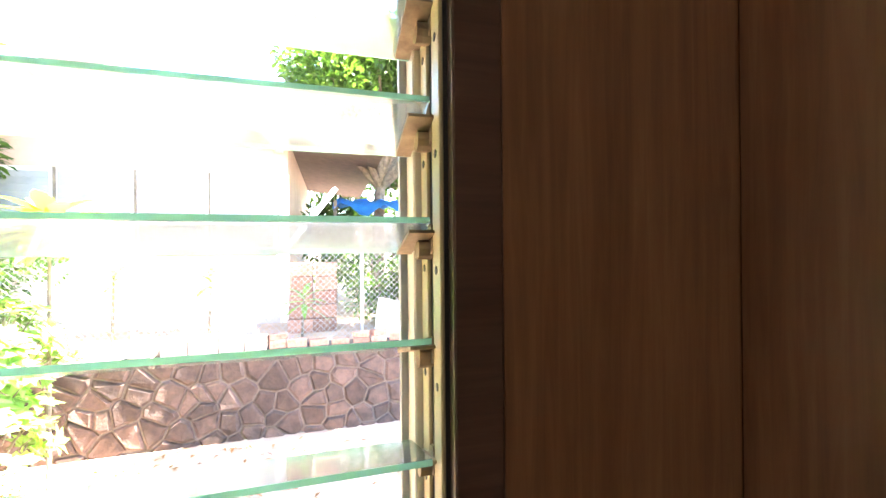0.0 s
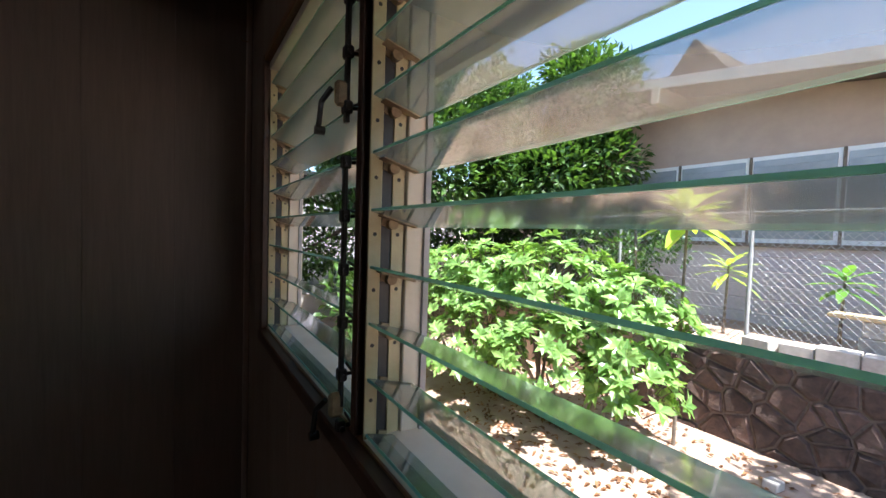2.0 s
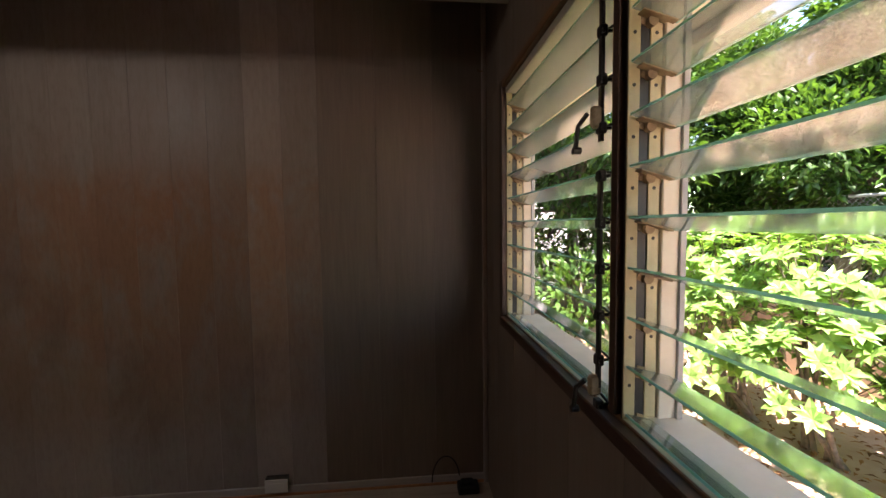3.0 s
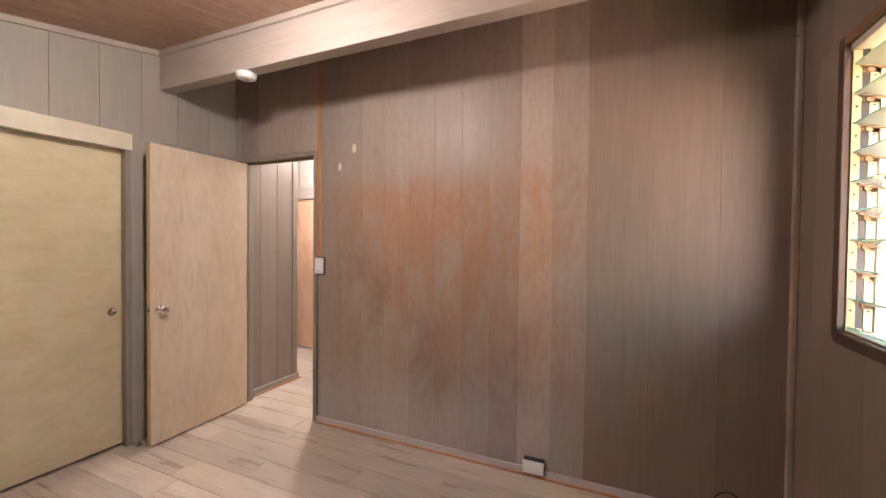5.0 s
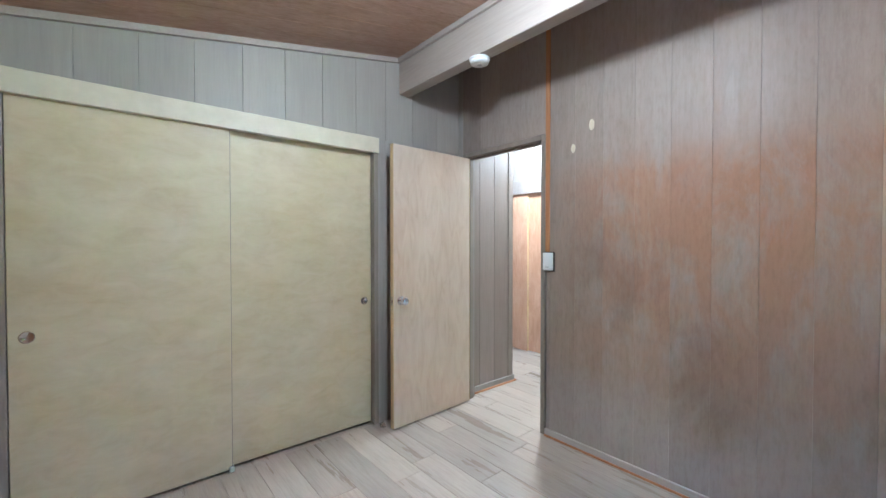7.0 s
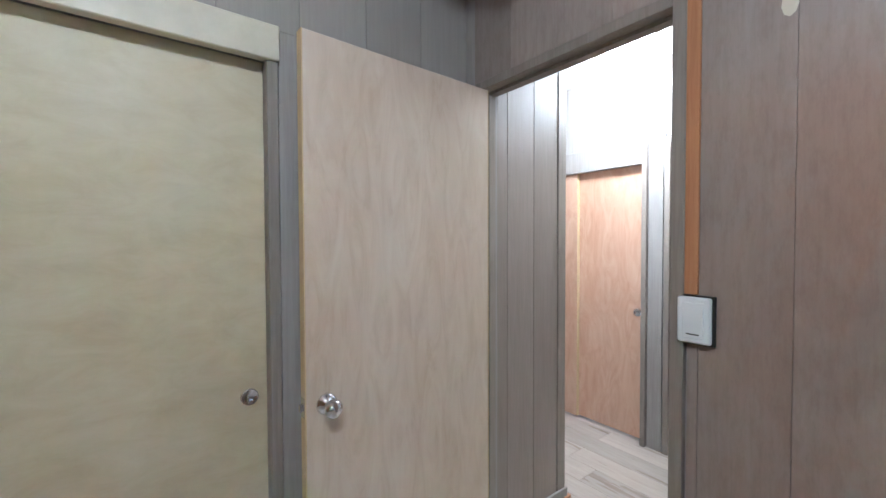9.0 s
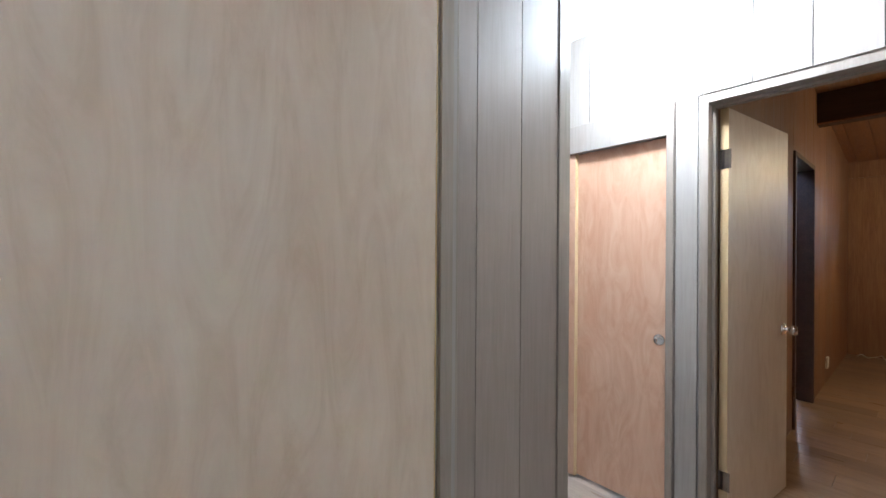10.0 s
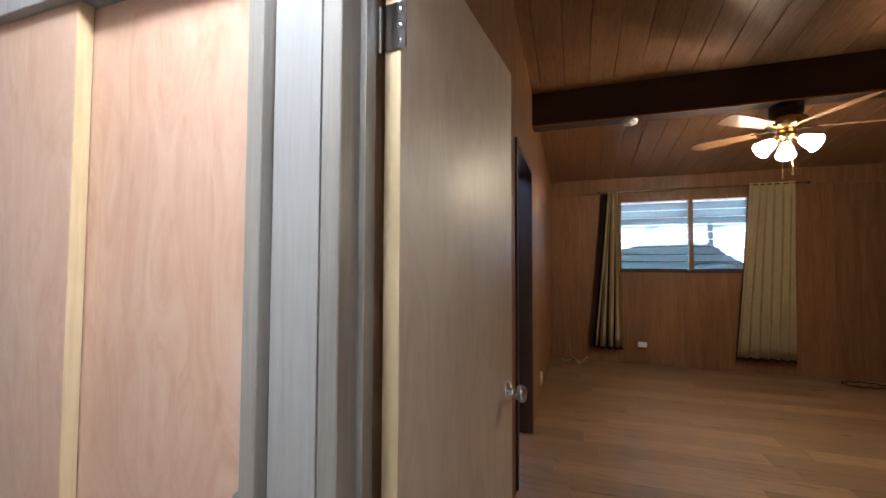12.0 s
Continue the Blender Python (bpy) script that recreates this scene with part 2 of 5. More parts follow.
M_WHITEWALL = mottled("white_paint", (0.74, 0.74, 0.73), (0.8, 0.8, 0.79), 3, 0.6, 0.1)
M_GLASS = glass("louver_glass", (0.9, 0.94, 0.92), 0.08, 0.4, (0.5, 0.56, 0.53))
M_OBSCURE = glass("obscure_glass", (0.85, 0.9, 0.88), 0.15, 0.6, (0.5, 0.56, 0.54))
M_GEDGE = glass("green_glass_edge", (0.45, 0.75, 0.62), 0.1, 0.7, (0.6, 0.88, 0.77))
# Grey tint and haze tone down the overbright carport behind these blades.
M_DIMGLASS = glass("dimming_grey_glass", (0.55, 0.63, 0.66), 0.06, 0.4, (0.4, 0.48, 0.52))
M_GREYPANE = mottled("curtained_pane", (0.24, 0.27, 0.29), (0.34, 0.37, 0.39), 2.0, 0.12, 0.0)
M_PANE = glass("window_pane", (0.9, 0.93, 0.93))
M_RUBBER = mat("black_rubber", (0.015, 0.015, 0.016), 0.6)
M_BRASS = mat("aged_brass", (0.55, 0.38, 0.16), 0.25, 1.0)
M_SHADE = glow("lit_glass_shade", (1, 0.83, 0.55), 0.6)
M_DOME = glow("lit_hall_dome", (0.97, 0.98, 1), 1.2)
M_CURT = mottled("cream_curtain", (0.66, 0.53, 0.3), (0.73, 0.61, 0.37), 40, 0.85, 0.3, 0.001)
M_CURT2 = mottled("dark_curtain_lining", (0.04, 0.025, 0.02), (0.07, 0.04, 0.03), 40, 0.9, 0.2, 0.001)
M_SOIL = mottled("red_soil", (0.32, 0.21, 0.15), (0.46, 0.34, 0.265), 2.2, 0.95, 0.6, 0.02)
M_ROCK = mottled("lava_rock", (0.045, 0.03, 0.026), (0.13, 0.08, 0.062), 9, 0.9, 0.8, 0.014, rnd=0.5)
M_MORTAR = mottled("mortar", (0.1, 0.078, 0.066), (0.17, 0.135, 0.115), 20, 0.95, 0.5)
M_BRICK = mottled("old_brick", (0.25, 0.115, 0.08), (0.42, 0.25, 0.18), 20, 0.9, 0.4, rnd=0.4)
M_BLOCK = mottled("concrete_block", (0.42, 0.38, 0.34), (0.55, 0.5, 0.46), 18, 0.95, 0.4, rnd=0.2)
M_SIDING = mottled("mauve_siding", (0.46, 0.42, 0.44), (0.53, 0.49, 0.5), 3, 0.7, 0.1)
M_TAN = mottled("tan_gable", (0.42, 0.32, 0.26), (0.48, 0.37, 0.3), 3, 0.7, 0.1)
M_ROOF = mottled("brown_roof", (0.1, 0.075, 0.065), (0.15, 0.11, 0.09), 6, 0.9, 0.3)
M_GALV = mottled("galvanised_wire", (0.3, 0.3, 0.3), (0.42, 0.42, 0.42), 10, 0.5, 0.0)
M_BARK = mottled("bark", (0.1, 0.08, 0.06), (0.22, 0.18, 0.14), 14, 0.95, 0.6, 0.01)
M_LEAF = leaf_mat("tree_leaf", (0.03, 0.07, 0.018), (0.07, 0.14, 0.03))
M_BUSH = leaf_mat("bush_leaf", (0.11, 0.22, 0.05), (0.23, 0.37, 0.11), 0.28)
M_LIME = leaf_mat("lime_leaf", (0.25, 0.38, 0.04), (0.4, 0.55, 0.07))
M_MIDLEAF = leaf_mat("plant_leaf", (0.05, 0.14, 0.03), (0.12, 0.26, 0.05))
M_LITTER = leaf_mat("leaf_litter", (0.1, 0.045, 0.02), (0.24, 0.12, 0.06), 0.8)
M_TARP = mottled("blue_tarp", (0.03, 0.2, 0.6), (0.06, 0.32, 0.75), 3, 0.35, 0.5, 0.05)
M_REDCAR = mat("red_car_paint", (0.28, 0.03, 0.03), 0.25)
M_CARGLASS = mat("car_glass", (0.02, 0.025, 0.03), 0.08)
M_CONC = mottled("concrete", (0.4, 0.39, 0.37), (0.5, 0.49, 0.47), 2, 0.9, 0.2)
M_GREENC = mottled("green_drape", (0.12, 0.2, 0.14), (0.17, 0.27, 0.19), 20, 0.9, 0.2)

# ---- helpers for shapes ----


def thing(name, at, label, category, group="", kind=""):
    ob = new(name)
    ob.empty_display_size = 0.1
    ob.matrix_basis = pose(*at)
    return tagged(ob, label, category, group, kind)


def part(name, bm, material, parent=None, label="", smooth=False):
    me = bpy.data.meshes.new(name)
    bmesh.ops.recalc_face_normals(bm, faces=bm.faces)
    bm.to_mesh(me)
    bm.free()
    for m in material if isinstance(material, (list, tuple)) else [material]:
        me.materials.append(m)
    if smooth:
        for p in me.polygons:
            p.use_smooth = True
    ob = new(name, me)
    if parent:
        ob.parent = parent
        ob.matrix_parent_inverse = parent.matrix_basis.inverted() if parent.parent is None else Matrix()
    if label:
        ob["label"] = label
    return ob


def box(bm, x0, y0, z0, x1, y1, z1, bevel=0.0, turn=None):
    m = Matrix.LocRotScale(((x0 + x1) / 2, (y0 + y1) / 2, (z0 + z1) / 2), None, (abs(x1 - x0), abs(y1 - y0), abs(z1 - z0)))
    vs = bmesh.ops.create_cube(bm, size=1, matrix=(turn or Matrix()) @ m)["verts"]
    if bevel:
        es = list({e for v in vs for e in v.link_edges})
        bmesh.ops.bevel(bm, geom=es, offset=bevel, segments=1, affect="EDGES")
    return bm


def boxed(x0, y0, z0, x1, y1, z1, bevel=0.0, turn=None):
    return box(bmesh.new(), x0, y0, z0, x1, y1, z1, bevel, turn)


def rod(bm, a, b, r, r2=None, seg=10):
    a, b = Vector(a), Vector(b)
    d = b - a
    m = Matrix.Translation((a + b) / 2) @ d.to_track_quat("Z", "Y").to_matrix().to_4x4()
    bmesh.ops.create_cone(bm, cap_ends=True, segments=seg, radius1=r, radius2=r if r2 is None else r2, depth=d.length, matrix=m)
    return bm


def tube(bm, pts, r, seg=6):
    for a, b in zip(pts, pts[1:]):
        rod(bm, a, b, r, seg=seg)
    return bm


def lathe(bm, profile, m, seg=24):
    """A turned shape from (radius, height) pairs, about the z axis of m."""
    rings = [[bm.verts.new(m @ Vector((r * math.cos(2 * math.pi * i / seg), r * math.sin(2 * math.pi * i / seg), h))) for i in range(seg)] for r, h in profile]
    for p, q in zip(rings, rings[1:]):
        for i in range(seg):
            bm.faces.new((p[i], p[(i + 1) % seg], q[(i + 1) % seg], q[i]))
    for ring in (rings[0], rings[-1]):
        bm.faces.new(ring)
    return bm


def structure(name, bm, material, label, category):
    return tagged(part(name, bm, material), label, category, kind="structure")


def boards(parent, axis, face, a0, a1, z0, z1, width, material, thick=0.012, gap=0.003, name="panel", out=1, ztop=None, bev=0.0008):
    """Upright boards on a wall: along 'axis' from a0 to a1, on the plane 'face', standing out by thick."""
    n = max(1, round((a1 - a0) / width))
    w = (a1 - a0) / n
    for i in range(n):
        p, q = a0 + i * w + gap / 2, a0 + (i + 1) * w - gap / 2
        zt = min(ztop(p), ztop(q)) if ztop else z1
        if axis == "y":
            bm = boxed(face, p, z0, face + out * thick, q, zt, bev)
        else:
            bm = boxed(p, face, z0, q, face + out * thick, zt, bev)
        part(name, bm, material, parent)


def leaf_into(bm, at, along, up, length, width, bend=0.15):
    """One leaf blade of four faces, folded along its rib."""
    along = along.normalized()
    side = along.cross(up)
    if side.length < 1e-3:
        side = along.orthogonal()
    side.normalize()
    nrm = side.cross(along)
    mid = at + along * length * 0.5 + nrm * length * bend * 0.5
    tip = at + along * length - nrm * length * bend
    a, t, c = bm.verts.new(at), bm.verts.new(tip), bm.verts.new(mid - nrm * width * 0.12)
    l, r = bm.verts.new(mid + side * width / 2), bm.verts.new(mid - side * width / 2)
    bm.faces.new((a, l, c)), bm.faces.new((l, t, c)), bm.faces.new((a, c, r)), bm.faces.new((c, t, r))


def rnd_dir():
    while True:
        v = Vector((random.uniform(-1, 1), random.uniform(-1, 1), random.uniform(-1, 1)))
        if 0.05 < v.length < 1:
            return v.normalized()

# ---- the setting ----
H, D2 = 3.78, -7.034            # window wall of the bedroom; far wall of the second bedroom
EAST = 2.95


def ceil1(x):
    return 2.735 + 0.183 * (0.57 - x)


def ceil2(x):
    return 2.55 + 0.115 * (x - D2)


# floors: underlay, planks come last
structure("floor", boxed(D2 - 0.1, -8.2, -0.2, EAST + 0.1, 4.6, -0.008), M_FLOOR, "pale grey oak plank floor running through the rooms", "floor")

# door wall of the bedroom, with the doorway
bm = bmesh.new()
box(bm, -0.09, -0.1, 0, -0.012, 0.10, 2.95)
box(bm, -0.09, 0.10, 2.05, -0.012, 0.855, 2.95)
box(bm, -0.09, 0.855, 0, -0.012, H + 0.12, 2.95)
wall_west = structure("wall_west", bm, M_WALL2, "greyed plywood panel wall with reddish worn patches", "wall")
boards(wall_west, "y", -0.012, 0.93, 2.84, 0.0, 2.85, 0.19, M_WALL, gap=0.0008)
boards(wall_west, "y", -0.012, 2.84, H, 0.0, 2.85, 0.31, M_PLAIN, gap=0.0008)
boards(wall_west, "y", -0.012, 0.056, 0.894, 2.085, 2.85, 0.2, M_WALL, gap=0.0008)
part("panel", boxed(-0.012, 0.0, 0, 0.0, 0.055, 2.85), M_WALL2, wall_west)
part("raw_strip", boxed(-0.012, 0.894, 1.27, 0.004, 0.929, 2.85, 0.002), M_ORANGE, wall_west, "bare orange wood strip")
part("raw_strip", boxed(-0.012, 0.905, 0.0, 0.0, 0.929, 1.27), M_WALL, wall_west)
structure("baseboard_west", boxed(0, 0.90, 0, 0.014, H, 0.05, 0.003), M_BASE, "low greyed wooden base strip along the panel wall", "baseboard")
structure("trim_floor_west", boxed(0.0, 0.90, -0.006, 0.022, H, 0.012, 0.003), M_ORANGE, "thin reddish wooden floor moulding", "trim")

# closet wall
bm = bmesh.new()
box(bm, -0.09, -0.75, 0, 0.78, -0.012, 2.95)
box(bm, 0.78, -0.12, 2.05, 2.72, -0.012, 2.95)
box(bm, 2.72, -0.75, 0, EAST + 0.1, -0.012, 2.95)
box(bm, 0.78, -0.75, 0, 2.72, -0.68, 2.95)
wall_south = structure("wall_south", bm, M_WALL2, "greyed vertical board wall above the closet", "wall")
boards(wall_south, "x", -0.012, 0.0, 2.92, 2.09, 2.95, 0.24, M_WALL3, gap=0.0018, ztop=lambda x: ceil1(x) + 0.02)
boards(wall_south, "x", -0.012, 0.0, 0.80, 0.0, 2.09, 0.2, M_WALL2, gap=0.003)

# window wall with two louvred openings
WX0, WM0, WM1, WX1, WZ0, WZ1 = 0.40, 1.385, 1.435, 2.635, 1.085, 2.145
bm = bmesh.new()
box(bm, -0.09, H, -0.7, EAST + 0.1, H + 0.1, WZ0)
box(bm, -0.09, H, WZ1, EAST + 0.1, H + 0.1, 2.95)
box(bm, -0.09, H, WZ0, WX0, H + 0.1, WZ1)
box(bm, WX1, H, WZ0, EAST + 0.1, H + 0.1, WZ1)
wall_north = structure("wall_north", bm, M_BROWN, "dark brown plywood wall under louvred windows", "wall")
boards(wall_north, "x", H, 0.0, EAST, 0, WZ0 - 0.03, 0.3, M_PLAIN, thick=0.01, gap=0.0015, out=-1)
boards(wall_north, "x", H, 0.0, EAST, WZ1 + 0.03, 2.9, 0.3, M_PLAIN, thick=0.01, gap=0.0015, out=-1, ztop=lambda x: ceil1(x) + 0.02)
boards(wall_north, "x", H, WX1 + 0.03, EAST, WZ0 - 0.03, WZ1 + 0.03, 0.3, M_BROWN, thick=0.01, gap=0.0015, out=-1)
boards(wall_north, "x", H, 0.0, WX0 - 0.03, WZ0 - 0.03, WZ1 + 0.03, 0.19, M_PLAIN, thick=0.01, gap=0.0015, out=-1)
structure("trim_corner", boxed(0.0, H - 0.035, 0, 0.03, H - 0.01, 2.8, 0.004), M_WALL, "narrow wooden corner moulding", "trim")

# east wall, bare
wall_east = structure("wall_east", boxed(EAST, -0.1, 0, EAST + 0.1, H + 0.1, 2.95), M_BROWN, "plain brown plywood wall", "wall")
boards(wall_east, "y", EAST, 0.0, H - 0.012, 0, 2.5, 0.4, M_BROWN, thick=0.01, gap=0.0015, out=-1, ztop=lambda y: ceil1(EAST) + 0.01)


def plank_ceiling(name, x0, x1, y0, y1, zf, material, label, width=0.135):
    """Tongue-and-groove planks that run along x down the slope, in one mesh."""
    bm = bmesh.new()
    n = round((y1 - y0) / width)
    w = (y1 - y0) / n
    g = 0.004
    for i in range(n):
        a, b = y0 + i * w, y0 + (i + 1) * w
        prof = ((a, 0.007), (a + g, 0.0), (b - g, 0.0), (b, 0.007))
        l = [bm.verts.new((x0, y, zf(x0) + d)) for y, d in prof]
        r = [bm.verts.new((x1, y, zf(x1) + d)) for y, d in prof]
        for k in range(3):
            bm.faces.new((l[k], l[k + 1], r[k + 1], r[k]))
    l = [bm.verts.new((x, y, zf(x) + 0.06)) for x, y in ((x0, y0), (x1, y0), (x1, y1), (x0, y1))]
    bm.faces.new(l)
    return structure(name, bm, material, label, "ceiling")


plank_ceiling("ceiling_bedroom", -0.09, EAST + 0.1, -0.1, H + 0.1, ceil1, M_CEIL, "sloping ceiling of pale pinkish wood planks")
structure("roof_bedroom", boxed(-0.7, -0.9, 3.1, EAST + 0.6, 4.6, 3.16), M_ROOF, "flat brown roof sheet over the house", "roof")
# Overhang is added so that no direct sun reaches the louvres or sill.
bm = boxed(-1.2, H + 0.1, 2.36, EAST + 1.4, 4.64, 2.42)
box(bm, -1.2, 4.60, 2.3, EAST + 1.4, 4.65, 2.46)
box(bm, -1.2, H + 0.1, 2.42, EAST + 1.4, H + 0.14, 3.1)
structure("eave", bm, M_CREAM, "cream painted roof overhang added to keep sun off the windows", "eave")
bm = bmesh.new()
for s, y0, y1 in ((1, 0.0, 0.022), (-1, H - 0.032, H - 0.01)):
    for x0, x1 in ((0.615, EAST),):
        vs = [bm.verts.new((x, y, ceil1(x) + d)) for x in (x0, x1) for y in (y0, y1) for d in (-0.035, 0.0)]
        bmesh.ops.convex_hull(bm, input=vs)
structure("trim_crown", bm, M_BEAM, "narrow pale crown moulding under the ceiling", "trim")

beam = thing("ceiling_beam", (0.565, 0, 2.46), "thick whitewashed wooden beam under the ceiling", "beam", kind="structure")
part("beam_body", boxed(0.518, 0.0, 2.458, 0.612, H - 0.012, 2.80, 0.004), M_BEAM, beam)
part("moulding", boxed(0.612, 0.0, ceil1(0.612) - 0.04, 0.632, H - 0.012, ceil1(0.612) - 0.002, 0.003), M_BEAM, beam)

# hall
wall_pink = bmesh.new()
PX = -1.56
box(wall_pink, PX - 0.1, -0.02 + 0.06, 0, PX - 0.012, 0.185, 2.7)
box(wall_pink, PX - 0.1, 0.185, 2.05, PX - 0.012, 0.96, 2.7)
box(wall_pink, PX - 0.1, 0.96, 0, PX - 0.012, 1.5, 2.7)
box(wall_pink, PX - 0.1, -1.93, 1.935, PX - 0.012, 0.04, 2.7)
box(wall_pink, PX - 0.7, -1.93, 0, PX - 0.62, 0.04, 2.7)
box(wall_pink, PX - 0.62, -1.93, 0, PX - 0.1, -1.86, 2.7)
box(wall_pink, PX - 0.62, 0.04, 0, PX - 0.1, 0.1, 2.7)
wall_hall = structure("wall_hall_west", wall_pink, M_WALL2, "pale grey board wall of the hall", "wall")
boards(wall_hall, "y", PX - 0.012, -1.93, 1.5, 2.085, 2.62, 0.19, M_WALL2, gap=0.004)
boards(wall_hall, "y", PX - 0.012, 0.053, 0.15, 0, 2.085, 0.12, M_WALL2, gap=0.003)
boards(wall_hall, "y", PX - 0.012, 1.0, 1.5, 0, 2.085, 0.19, M_WALL2, gap=0.003)
part("header_board", boxed(PX - 0.012, -1.93, 1.925, PX + 0.012, 0.02, 2.085, 0.002), M_WALL2, wall_hall)
hall_s = structure("wall_hall_south", boxed(-0.655, -1.93, 0, -0.09, 0.026, 2.7), M_WALL2, "grey grooved board wall beside the doorway", "wall")
boards(hall_s, "x", 0.026, -0.60, -0.03, 0.0, 2.6, 0.19, M_HALL, gap=0.0025, out=1)
part("end_trim", boxed(-0.667, 0.026, 0, -0.603, 0.042, 2.6, 0.002), M_TRIM, hall_s)
boards(hall_s, "y", -0.655, -1.93, 0.038, 0.0, 2.6, 0.19, M_WALL2, gap=0.0025, out=-1)
structure("baseboard_hall", boxed(-0.68, 0.038, 0, -0.09, 0.052, 0.06, 0.003), M_WALL2, "low grey wooden baseboard in the hall", "baseboard")
structure("trim_hall_floor", boxed(-0.70, 0.038, -0.006, -0.09, 0.062, 0.014, 0.003), M_ORANGE, "thin reddish floor moulding in the hall", "trim")
structure("wall_hall_north", boxed(PX - 0.1, 1.5, 0, -0.09, 1.58, 2.7), M_WALL2, "plain grey end wall of the hall", "wall")
structure("ceiling_hall", boxed(PX - 0.1, -1.95, 2.6, -0.09, 1.58, 2.68), M_WHITEWALL, "flat white hall ceiling", "ceiling")


def casing(name, axis_x, y0, y1, top, proud, depth, material, label):
    """Door lining and casing round an opening in a wall across x; axis_x is the wall's face, depth its thickness towards -x."""
    th = thing(name, (axis_x, (y0 + y1) / 2, 0), label, "door frame", kind="structure")
    x0, x1 = axis_x - depth - proud, axis_x + proud
    part("jamb", boxed(x0, y0 - 0.035, 0, x1, y0, top + 0.035, 0.002), material, th)
    part("jamb", boxed(x0, y1, 0, x1, y1 + 0.035, top + 0.035, 0.002), material, th)
    part("head", boxed(x0, y0, top, x1, y1, top + 0.035, 0.002), material, th)
    part("stop", boxed(x0 + 0.03, y0, 0, x0 + 0.065, y0 + 0.012, top), material, th)
    part("stop", boxed(x0 + 0.03, y1 - 0.012, 0, x0 + 0.065, y1, top), material, th)
    part("stop", boxed(x0 + 0.03, y0 + 0.012, top - 0.012, x0 + 0.065, y1 - 0.012, top), material, th)
    return th


casing("door_frame_1", 0.0, 0.098, 0.862, 2.045, 0.010, 0.09, M_TRIM, "grey wooden frame of the open bedroom doorway")
casing("door_frame_2", PX, 0.195, 0.955, 2.035, 0.012, 0.10, M_TRIM, "grey wooden frame of the second bedroom doorway")


def knob(parent, m, name="knob"):
    k = part(name, lathe(bmesh.new(), [(0.033, 0), (0.033, 0.004), (0.026, 0.01), (0.013, 0.014), (0.012, 0.03), (0.02, 0.036), (0.027, 0.045), (0.028, 0.055), (0.022, 0.064), (0.001, 0.066)], m), M_CHROME, parent, "polished chrome door knob", True)
    return k


def hinge(parent, m):
    bm = boxed(-0.001, -0.03, -0.045, 0.002, 0.03, 0.045)
    for z in (-0.03, 0, 0.03):
        rod(bm, (0.002, 0.015, z), (0.004, 0.015, z), 0.004, seg=8)
    rod(bm, (0.004, -0.032, -0.045), (0.004, -0.032, 0.045), 0.006)
    bm.transform(m)
    part("hinge", bm, M_CHROME, parent, "steel butt hinge")


def door_leaf(name, at, angle, width, flip, label):
    """A flush door: hinge line at 'at', leaf along its own x, turned by angle about z."""
    th = thing(name, (at[0], at[1], 0), label, "door")
    t = pose(at[0], at[1], 0, 0, 0, angle)
    leaf = boxed(0.004, 0, 0.012, width - 0.003, 0.035, 2.03, 0.0015)
    leaf.transform(t)
    part("leaf", leaf, M_BIRCH2, th)
    for x0, x1 in ((width - 0.003, width), (0.001, 0.004)):
        e = boxed(x0, 0.0, 0.012, x1, 0.035, 2.03)
        e.transform(t)
        part("edge_strip", e, M_EDGE, th, "raw pale wood edge")
    knob(th, t @ pose(width - 0.065, 0.035, 0.92, -90, 0, 0))
    knob(th, t @ pose(width - 0.065, 0.0, 0.92, 90, 0, 0))
    la = boxed(width, 0.006, 0.89, width + 0.002, 0.029, 0.95)
    box(la, width + 0.002, 0.012, 0.91, width + 0.012, 0.024, 0.93)
    la.transform(t)
    part("latch", la, M_CHROME, th, "steel latch plate")
    for z in (0.27, 1.79) if flip < 0 else ():
        hinge(th, t @ pose(0.0, 0.018, z, 0, 0, 180))
    return th


door_leaf("bedroom_door", (0.012, 0.116), 2.5, 0.775, 1, "open flush birch plywood door with chrome knob")
door_leaf("second_bedroom_door", (PX - 0.115, 0.24), 173.0, 0.75, -1, "open pale flush plywood door into the second bedroom")


def flush_pull(parent, m):
    ring = lathe(bmesh.new(), [(0.0275, 0.0), (0.0275, 0.003), (0.023, 0.0035), (0.021, 0.0005), (0.0005, 0.0004)], m)
    part("flush_pull", ring, M_CHROME, parent, "round steel finger pull", True)


def slider(name, x0, x1, y0, material, pull_x, label):
    th = thing(name, ((x0 + x1) / 2, y0, 0), label, "sliding door", "bedroom closet doors")
    part("panel", boxed(x0, y0 - 0.03, 0.012, x1, y0, 1.995, 0.002), material, th)
    part("edge_strip", boxed(x0 - 0.003, y0 - 0.03, 0.012, x0, y0, 1.995), M_TRIM, th)
    flush_pull(th, pose(pull_x, y0, 0.91, -90, 0, 0))


slider("closet_door", 0.825, 1.80, -0.045, M_BIRCH, 0.89, "cream birch plywood sliding closet door with round pull")
slider("closet_door", 1.775, 2.66, -0.005, M_BIRCH, 2.60, "cream birch plywood sliding closet door standing in front")
frame_c = thing("closet_frame", (1.75, 0, 0), "cream painted closet header with grey side posts", "closet frame", kind="structure")
part("header", boxed(0.80, -0.012, 1.985, 2.72, 0.025, 2.095, 0.003), M_CREAM, frame_c, "cream fascia board")
part("side_post", boxed(0.802, -0.04, 0, 0.838, 0.014, 1.985, 0.003), M_TRIM, frame_c)
part("side_post", boxed(2.663, -0.09, 0, 2.72, 0.006, 1.985, 0.002), M_TRIM, frame_c)
part("floor_guide", boxed(1.765, -0.05, 0, 1.79, 0.012, 0.03, 0.003), M_WHITE, frame_c, "small white plastic floor guide")

